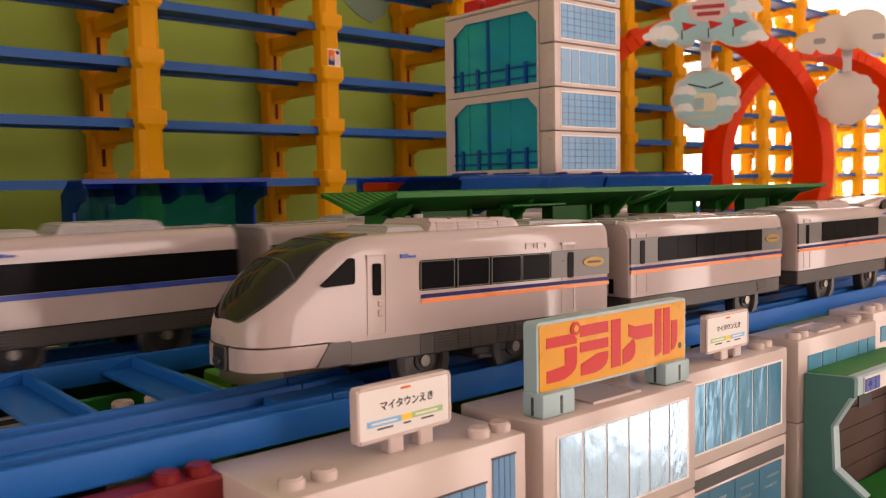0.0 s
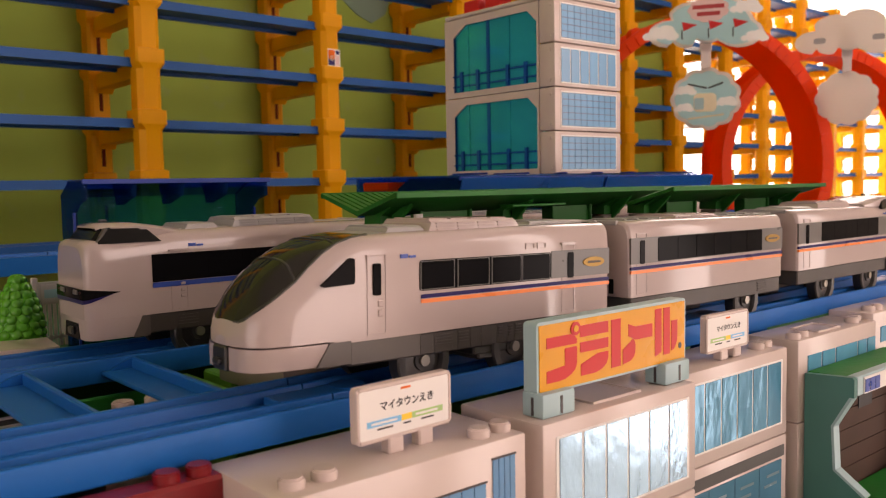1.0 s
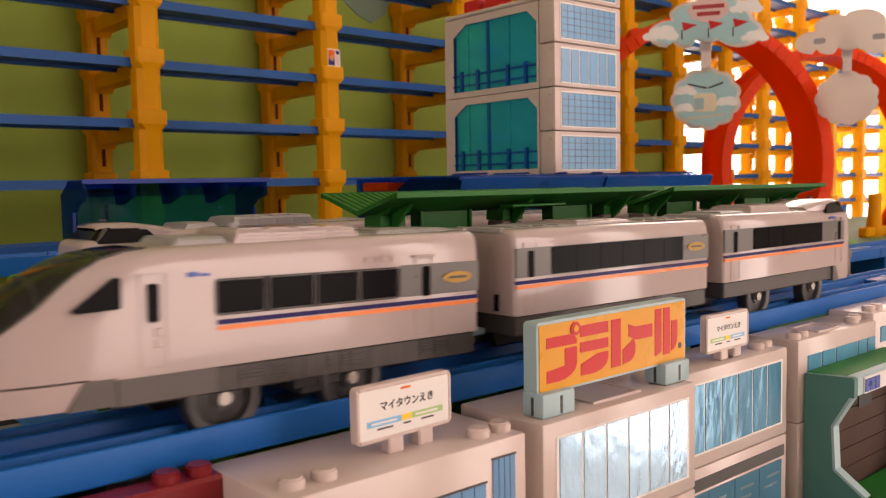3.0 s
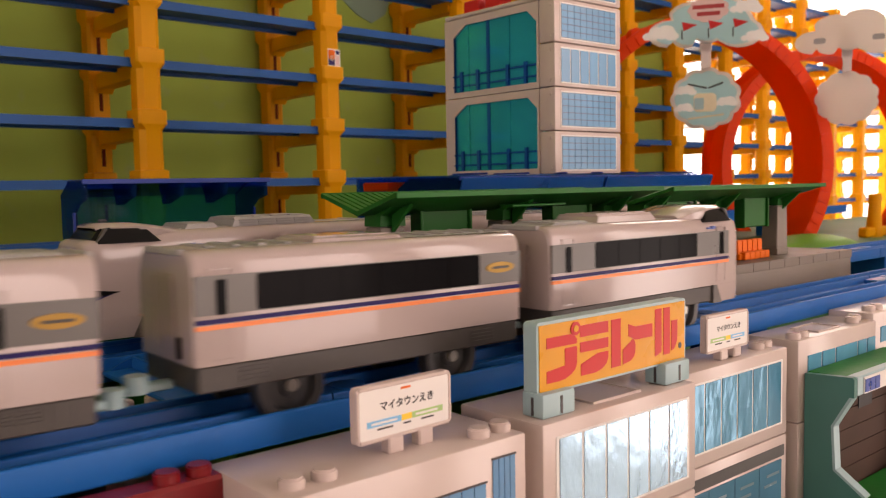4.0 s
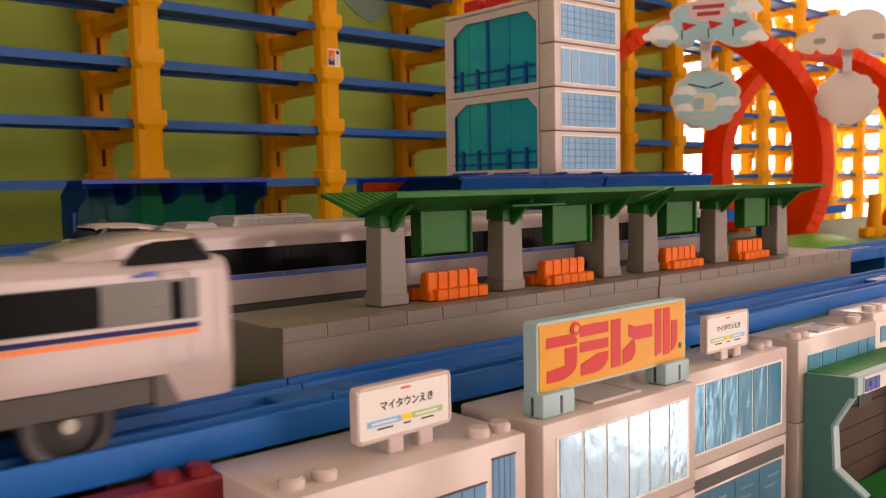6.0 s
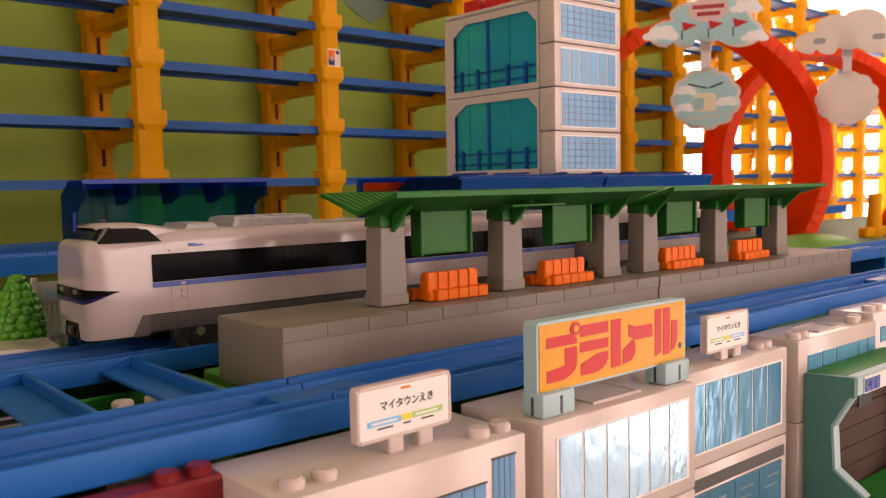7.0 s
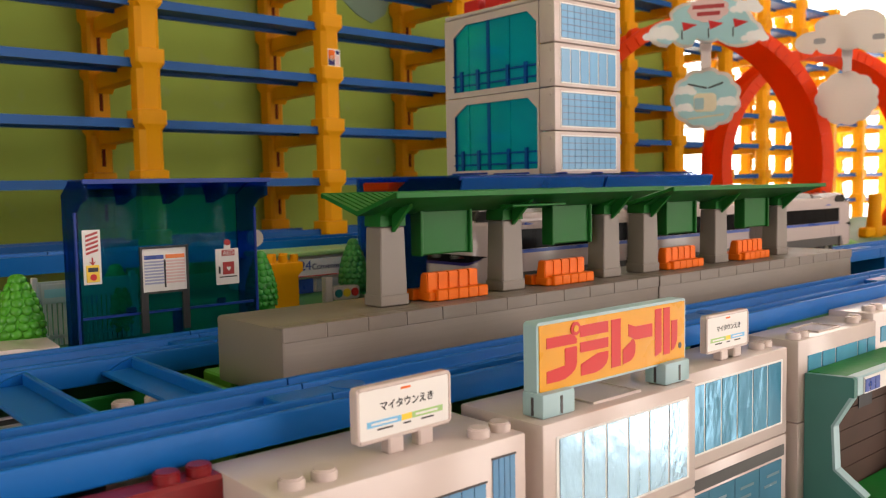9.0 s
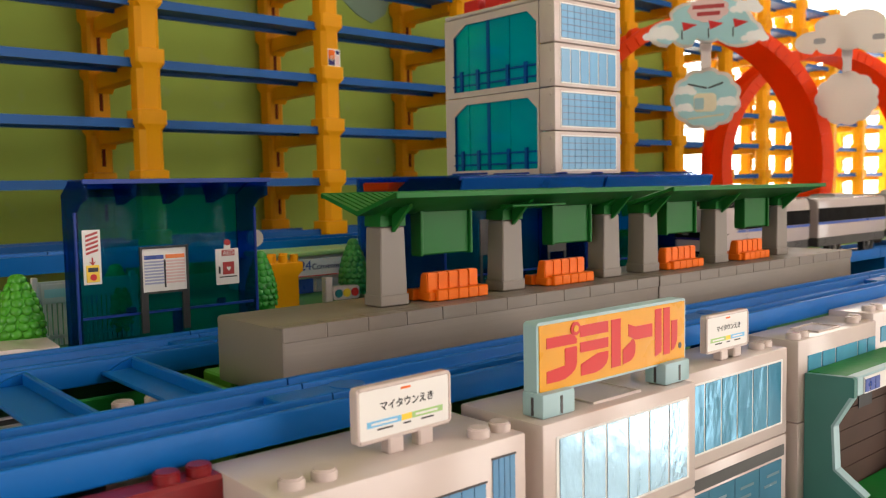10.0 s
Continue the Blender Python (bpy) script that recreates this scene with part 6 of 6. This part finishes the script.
def cloud_sign(at, printed, label, size):
    t = thing("cloud_sign", label, "sign", at=at @ Matrix.Scale(size, 4), group="cloud signs on the loops")
    top = cumulus(0.188, 0.098)
    tm = part("cloud_top", prism(B(), [(q[0], q[1] + 0.075) for q in top], "y", 0.0, 0.0030), M["cloudcard"], t, "white cloud-shaped board")
    low = cloud_outline(0.112, 0.102, 11, 1)
    lm = part("cloud_bottom", prism(B(), [(q[0], q[1] - 0.052) for q in low], "y", 0.0, 0.0030), M["cloudcard"], t, "white round cloud board")
    part("stem", box(B(), -0.0085, 0.0085, 0.0031, 0.0060, -0.012, 0.050, 0.0008), M["bwhite"], t, "white plastic stem")
    part("hanger", box(B(), -0.010, 0.010, 0.0031, 0.012, 0.030, 0.050, 0.001), M["bwhite"], t)
    part("bracket", box(B(), -0.006, 0.006, 0.0031, 0.20, 0.080, 0.090, 0.001), M["bwhite"], t, "white bracket reaching back to the loop")
    if printed:
        part("print", prism(B(), [(q[0] * 0.91, q[1] * 0.87 + 0.075) for q in top], "y", -0.0006, -0.0001), M["cloud"], tm, "printed pale blue sky")
        part("print", prism(B(), [(q[0] * 0.88, q[1] * 0.88 - 0.052) for q in low], "y", -0.0006, -0.0001), M["cloud"], lm, "printed pale blue sky")
        part("title_plate", prism(B(), [(q[0] * 0.58 + 0.004, q[1] * 0.40 + 0.100) for q in cloud_outline(0.112, 0.102, 9, 1)], "y", -0.0012, -0.0005), M["rowpink"], tm, "pale title plate")
        for z, w in ((0.105, 0.026), (0.093, 0.019)):
            part("title_bar", box(B(), 0.004 - w, 0.004 + w, -0.0017, -0.0011, z - 0.0035, z + 0.0035), M["darkred"], tm, "red title bar")
        for x in (-0.040, 0.004, 0.044):
            part("flag", prism(B(), [(x, 0.082), (x + 0.025, 0.075), (x + 0.003, 0.066)], "y", -0.0012, -0.0005), M["signred"], tm, "small red printed flag")
            part("flag_pole", box(B(), x - 0.0008, x + 0.0012, -0.0012, -0.0006, 0.052, 0.068), M["ink"], tm)
        for q, s in (((-0.075, 0.064), 0.30), ((0.066, 0.100), 0.26), ((0.080, 0.050), 0.22)):
            part("cloud_print", prism(B(), [(u * s + q[0], v * s + q[1]) for u, v in cumulus(0.205, 0.100)], "y", -0.0010, -0.0005), M["cloudprint"], tm)
        for q, s in (((-0.034, -0.036), 0.19), ((-0.036, -0.066), 0.17), ((0.034, -0.058), 0.19)):
            part("cloud_print", prism(B(), [(u * s + q[0], v * s + q[1]) for u, v in cumulus(0.205, 0.100)], "y", -0.0010, -0.0005), M["cloudprint"], lm)
        # plain cream shape with dark bars: stands for the printed picture
        part("picture_shape", prism(B(), rrect(-0.020, 0.018, -0.074, -0.042, 0.008), "y", -0.0014, -0.0007), M["cream"], lm, "plain cream printed shape")
        part("picture_shape", prism(B(), rrect(-0.019, -0.003, -0.070, -0.050, 0.003), "y", -0.0018, -0.0012), M["palegrey"], lm)
        for a, b in (((-0.030, -0.024), (0.002, -0.032)), ((0.028, -0.024), (0.004, -0.032)), ((-0.030, -0.084), (0.030, -0.078))):
            part("picture_bar", prism(B(), [a, (a[0] + 0.001, a[1] - 0.003), (b[0], b[1] - 0.003), b], "y", -0.0014, -0.0007), M["ink" if a[1] > -0.05 else "cream"], lm)
    else:
        for x in (-0.062, 0.045):
            part("slot", prism(B(), rrect(x, x + 0.022, 0.060, 0.071, 0.004), "y", -0.0005, 0.0), M["roofgrey"], tm, "cut-out slot")
    return t


def toy_tree(at, h, r, material, label, seed=0):
    """Moulded plastic tree: rounded cone of overlapping leaf bumps on a short trunk."""
    t = thing("toy_tree", label, "toy tree", at=at, group="plastic toy trees")
    part("trunk", cyl(B(), (0, 0, h * 0.04), r * 0.35, h * 0.10, n=10), M["slot"], t)
    rnd = random.Random(seed)
    bm = B()
    prof = [(0.10, 0.55), (0.14, 0.80), (0.24, 0.93), (0.36, 0.95), (0.50, 0.88), (0.64, 0.74), (0.78, 0.54), (0.89, 0.34), (0.96, 0.18), (1.0, 0.02)]

    def radius(f):
        for (a0, r0), (a1, r1) in zip(prof, prof[1:]):
            if a0 <= f <= a1:
                return r * (r0 + (r1 - r0) * (f - a0) / (a1 - a0))
        return r * 0.5
    loft(bm, [[(r * q * math.cos(2 * math.pi * i / 20), r * q * math.sin(2 * math.pi * i / 20), h * f) for i in range(20)] for f, q in prof])
    rows = 10
    for j in range(rows):
        f = 0.13 + 0.80 * j / (rows - 1)
        rr = radius(f) * 0.95
        n = max(5, int(15 * rr / r))
        for i in range(n):
            a = 2 * math.pi * (i + 0.5 * (j % 2)) / n + rnd.uniform(-0.08, 0.08)
            m = Matrix.Translation((rr * math.cos(a), rr * math.sin(a), h * f)) @ Matrix.Rotation(a, 4, "Z") @ Matrix.Rotation(radians(-25), 4, "Y") @ Matrix.Diagonal((r * 0.13, r * 0.24, h * 0.068, 1))
            bmesh.ops.create_icosphere(bm, subdivisions=2, radius=1.0, matrix=m)
    part("crown", bm, M[material], t, "glossy moulded leaf bumps", smooth=60)


def fence(x0, x1, y, zb, n):
    t = thing("fence", "white plastic slatted fence with a solid board", "fence")
    part("rail", box(B(), x0, x1, y, y + 0.0012, zb + 0.0225, zb + 0.0312, 0.0003), M["bwhite"], t)
    part("rail", box(B(), x0, x1, y, y + 0.0012, zb + 0.0035, zb + 0.0052, 0.0003), M["bwhite"], t)
    b = part("board", box(B(), x0 + 0.009, x0 + 0.024, y - 0.0006, y, zb + 0.0205, zb + 0.0300, 0.0002), M["bwhite"], t)
    part("board_print", box(B(), x0 + 0.0105, x0 + 0.0225, y - 0.0009, y - 0.0005, zb + 0.0235, zb + 0.0275), M["palegrey"], b)
    for i in range(n):
        x = x0 + (x1 - x0) * (i + 0.5) / n
        part("slat", box(B(), x - 0.0008, x + 0.0008, y, y + 0.0010, zb, zb + 0.0225, 0.0002), M["bwhite"], t)
    for x in (x0 + 0.0065, x1 - 0.003):
        part("post", box(B(), x - 0.0014, x + 0.0014, y - 0.0008, y + 0.0018, zb, zb + 0.0335, 0.0004), M["bwhite"], t)


def scenery():
    zd = -0.0262
    toy_tree(pose(-0.0408, 0.162, zd), 0.0375, 0.0108, "tree", "light green moulded plastic tree", 1)
    toy_tree(pose(0.0110, 0.185, zd), 0.0370, 0.0095, "tree", "light green moulded plastic tree", 2)
    toy_tree(pose(0.0960, 0.190, zd), 0.0380, 0.0092, "midtree", "green moulded plastic tree", 3)
    toy_tree(pose(0.1780, 0.215, zd), 0.0400, 0.0098, "darktree", "dark green moulded plastic tree", 4)
    toy_tree(pose(0.2200, 0.200, zd), 0.0360, 0.0090, "darktree", "dark green moulded plastic tree", 5)
    fence(-0.0360, 0.0200, 0.178, zd, 24)
    fence(-0.1200, -0.0480, 0.182, zd, 30)
    # white moulded road edge
    bm = B()
    loft(bm, [[(x, 0.1200, zd), (x, 0.1215, zd + h), (x, 0.140 + 0.004 * math.sin(x * 260), zd + h * 1.15), (x, 0.158, zd + h * 0.6), (x, 0.160, zd)] for x, h in [(-0.30 + i * 0.008, 0.0098 + 0.0008 * math.sin(i * 1.7)) for i in range(34)]])
    solid("road_edge", bm, M["bwhite"], "white moulded roadside edging behind the track", "kerb")
    # yellow castle-like block
    t = thing("toy_turret", "yellow plastic turret block with studs", "toy block")
    bm = B()
    loft(bm, [[(0.108 - a, 0.2 - a, z), (0.127 + a, 0.2 - a, z), (0.127 + a, 0.217 + a, z), (0.108 - a, 0.217 + a, z)] for a, z in ((0.0, zd), (0.0, -0.006), (0.0020, -0.003), (0.0022, 0.0020), (0.0016, 0.0026))])
    part("turret_body", bm, M["yellow"], t)
    for x in (0.1095, 0.1175, 0.1255):
        for y in (0.202, 0.215):
            part("stud", cyl(B(), (x, y, 0.0048), 0.0026, 0.0046, n=16), M["yellow"], t)
    # shop with a name board
    t = thing("toy_shop", "white toy convenience shop with a printed name board", "toy building")
    part("shop_body", box(B(), 0.1450, 0.2400, 0.262, 0.330, zd, 0.000, 0.001), M["bwhite"], t)
    part("roof_trim", box(B(), 0.1430, 0.2420, 0.258, 0.332, 0.0000, 0.0035, 0.0008), M["limegreen"], t, "green roof trim")
    nb = part("name_board", box(B(), 0.1500, 0.2120, 0.2596, 0.2618, -0.0150, -0.0022, 0.0004), M["paper"], t, "white printed name board")
    words("name_text", "Convenience", 0.0058, M["navy"], nb, pose(0.1890, 0.2594, -0.0080, 90, 0, 0), "dark blue lettering", 0.0001)
    words("name_text", "24", 0.0095, M["lineblue"], nb, pose(0.1685, 0.2594, -0.0070, 90, 0, 0), "blue numerals", 0.0001)
    part("name_line", box(B(), 0.1510, 0.2110, 0.2592, 0.2597, -0.0145, -0.0138), M["signred"], nb)
    part("shop_window", box(B(), 0.1500, 0.1750, 0.2606, 0.2619, -0.0260, -0.0162), M["lineblue"], t)
    for x in (0.178, 0.190, 0.202):
        part("shop_window", box(B(), x, x + 0.010, 0.2606, 0.2619, -0.0256, -0.0170), M["roofgrey"], t)
    part("corner_post", box(B(), 0.2130, 0.2170, 0.2580, 0.2618, zd, 0.0100), M["palegrey"], t)
    part("side_door", box(B(), 0.2200, 0.2380, 0.2606, 0.2619, zd + 0.001, -0.004), M["trim"], t)
    # traffic light lying by the platform
    t = thing("traffic_light", "white toy traffic light with three round lamps", "traffic light")
    part("housing", prism(B(), rrect(0.1520, 0.1720, -0.0240, -0.0155, 0.002), "y", 0.2000, 0.2060), M["bwhite"], t)
    part("pole", box(B(), 0.1470, 0.1525, 0.2010, 0.2060, zd, -0.0090, 0.0006), M["bwhite"], t)
    for x, m in ((0.1558, "tealdarkp"), (0.1620, "amber"), (0.1682, "signred")):
        part("lamp", cyl(B(), (x, 0.1997, -0.0198), 0.0027, 0.0010, "y", 18), M[m], t)
    # blue elevated track along the back
    t = thing("elevated_track", "blue toy track raised on yellow piers along the back", "toy track")
    for i in range(8):
        bm = prism(B(), [(0.300, -0.0020), (0.300, 0.0090), (0.303, 0.0090), (0.3036, 0.0064), (0.3360, 0.0064), (0.3366, 0.0090), (0.340, 0.0090), (0.340, -0.0020)], "x", -0.62 + i * 0.214, -0.62 + i * 0.214 + 0.2134)
        part("rail", bm, M["rail"], t)
        part("pier", box(B(), -0.62 + i * 0.214 + 0.02, -0.62 + i * 0.214 + 0.04, 0.308, 0.332, zd, -0.0021, 0.001), M["rail"], t)
    # white disc signal standing on the raised track
    t = thing("disc_signal", "white plastic disc signal on the raised blue track", "signal")
    part("disc", cyl(B(), (0.1525, 0.3010, 0.0120), 0.0062, 0.0022, "y", 24), M["bwhite"], t)
    part("stem", box(B(), 0.1512, 0.1538, 0.3002, 0.3018, 0.0089, 0.0130, 0.0003), M["bwhite"], t)
    # red rail behind the canopy
    t = thing("red_track", "short red toy track behind the platform roof", "toy track")
    part("rail", box(B(), 0.2050, 0.2780, 0.2100, 0.2400, 0.0440, 0.0500, 0.0008), M["loop"], t)
    part("pier", box(B(), 0.2200, 0.2400, 0.2160, 0.2340, zd, 0.0439, 0.001), M["loop"], t)
    # green plates and studs in the gap between the tracks
    t = thing("grass_plate", "light green plastic grass plate between the tracks", "toy ground plate")
    part("plate", box(B(), 0.0060, 0.1500, 0.0500, 0.0758, TABLE, -0.0262, 0.0008), M["grass"], t)
    part("plate", box(B(), -0.0180, -0.0008, 0.0010, 0.0750, TABLE, -0.0264, 0.0008), M["grass"], t)
    t = thing("stud_plate", "white plastic plate with round studs", "toy block")
    part("plate", box(B(), -0.0590, -0.0230, 0.0225, 0.0390, TABLE, -0.0264, 0.0008), M["bwhite"], t)
    for x in (-0.0435, -0.0325):
        stud(t, x, 0.0300, -0.0266, 0.0036, 0.0044)
    t = thing("toy_road", "grey toy road plate with white lines", "toy road")
    part("plate", box(B(), -0.1700, -0.0595, 0.0012, 0.0740, TABLE, -0.0310, 0.0008), M["road"], t)
    for y in (0.030, 0.048, 0.056, 0.068):
        part("line", box(B(), -0.1690, -0.0600, y, y + 0.0022, -0.0311, -0.0304), M["paper"], t)
    solid("green_panel", box(B(), -0.0560, -0.0190, 0.0690, 0.0715, TABLE, -0.0290, 0.0006), M["roofgreen"], "green plastic panel under the far track", "panel")
    # green hill and small yellow pieces beyond the platform
    t = thing("toy_hill", "round green plastic hill", "toy hill")
    bm = B()
    bmesh.ops.create_uvsphere(bm, u_segments=32, v_segments=16, radius=1.0, matrix=Matrix.Translation((0.800, 0.210, -0.045)) @ Matrix.Diagonal((0.085, 0.06, 0.030, 1)))
    part("mound", bm, M["grass"], t, smooth=60)
    t = thing("toy_stand", "yellow plastic stand with pegs", "toy block")
    part("post", cyl(B(), (0.955, 0.205, -0.005), 0.010, 0.046, n=14, r2=0.007), M["yellow"], t)
    part("arm", box(B(), 0.925, 0.990, 0.200, 0.212, -0.0262, -0.014, 0.002), M["yellow"], t)
    part("cap", cyl(B(), (0.955, 0.205, 0.022), 0.0075, 0.010, n=14), M["yellow"], t)


room()
table()
tracks()
station()
T1 = [(car_streamlined(), -0.0330, 1.3, -0.0203), (car_middle(1), 0.1388, 0.4, -0.0203),
      (car_cab(0.135, 1, "express train by the platform", "white toy express train end car with grey band"), 0.4135, 0.0, -0.0203)]
T2 = [(car_cab(0.137, 2, "blue-lined express train", "white toy express train end car with black band"), -0.0412, 0.0, FAR_Y), (car_middle(2), 0.1110, 0.0, FAR_Y),
      (car_cab(0.144, 2, "blue-lined express train", "white toy express train end car with black band"), 0.4120, 0.0, FAR_Y)]
front_buildings()
name_sign(pose(0.0005, -0.0655, BOT - 0.0008, 0, 0, 2), "white station name sign with Japanese lettering", 0.0345, 0.0157)
name_sign(pose(0.1703, -0.0633, BOT - 0.0003, 0, 0, 0), "white station name sign with Japanese lettering", 0.0318, 0.0155, True, 0.0036)
big_sign()
underpass()
shelters()
tower()
display_wall()
loop_track(pose(0.748, 0.330, 0.072, 0, 0, -26), 0.150, "upright red plastic loop track")
loop_track(pose(1.100, 0.350, 0.072, 0, 0, -26), 0.150, "upright red plastic loop track beside the window")
cloud_sign(pose(0.650, 0.250, 0.163, 0, 0, -57.7), True, "cloud-shaped sign printed with pale blue sky", 0.60)
cloud_sign(pose(0.862, 0.200, 0.169, 0, 0, -66), False, "blank white back of a cloud-shaped sign", 0.575)
scenery()

# position along the track in mm against time
T1_ROWS = [(0, 0), (2.05, 0), (2.2, -0.8), (2.3, -6.2), (2.5, -21), (2.7, -38.5), (3.1, -81), (3.8, -165), (4.0, -187), (4.2, -209), (4.5, -241), (4.7, -266), (5.0, -309), (5.5, -376), (5.7, -404), (10.0, -1000)]
T2_ROWS = [(0, -71), (0.1, -56), (0.2, -40), (0.3, -26), (0.4, -14), (0.5, -5.4), (0.6, -1.5), (0.7, 0), (7.0, 0), (7.1, 1.4), (7.3, 7.1), (7.5, 18.2), (7.8, 38), (8.0, 54), (8.2, 74), (8.4, 101), (8.6, 127), (9.0, 195), (9.2, 240), (9.8, 385), (10.0, 432)]


# slack in the couplers: the leading car draws ahead, the middle car follows late (mm)
SLACK = {0: ((0, 0), (2.7, 0), (3.1, -1.5), (3.8, -5.7), (4.0, -11.0), (4.2, -14), (10.0, -14)),
         1: ((0, 0), (2.2, 0), (2.5, 3.0), (3.1, 3.4), (3.8, 2.4), (4.0, -0.3), (4.2, -2.2), (4.5, -4.4), (5.0, -6.3), (10.0, -6.3))}


def slack(i, t):
    rows = SLACK.get(i, ((0, 0), (10.0, 0)))
    for (ta, a), (tb, b) in zip(rows, rows[1:]):
        if t <= tb:
            return a + (b - a) * (t - ta) / (tb - ta)
    return rows[-1][1]


def motions():
    for rows, cars, dz in ((T1_ROWS, T1, 0.0), (T2_ROWS, T2, -0.0012)):
        for i, (ob, off, ry, y) in enumerate(cars):
            turn = 180 if i == 2 else 0
            lift = 0.158 * math.sin(radians(ry)) * 0.75 - 0.0016 if ry > 1 else 0.0
            walk(ob, [(t, pose(off + (s + (slack(i, t) if cars is T1 else 0.0)) / 1000, y, dz + lift, 0, ry, turn)) for t, s in rows])


motions()
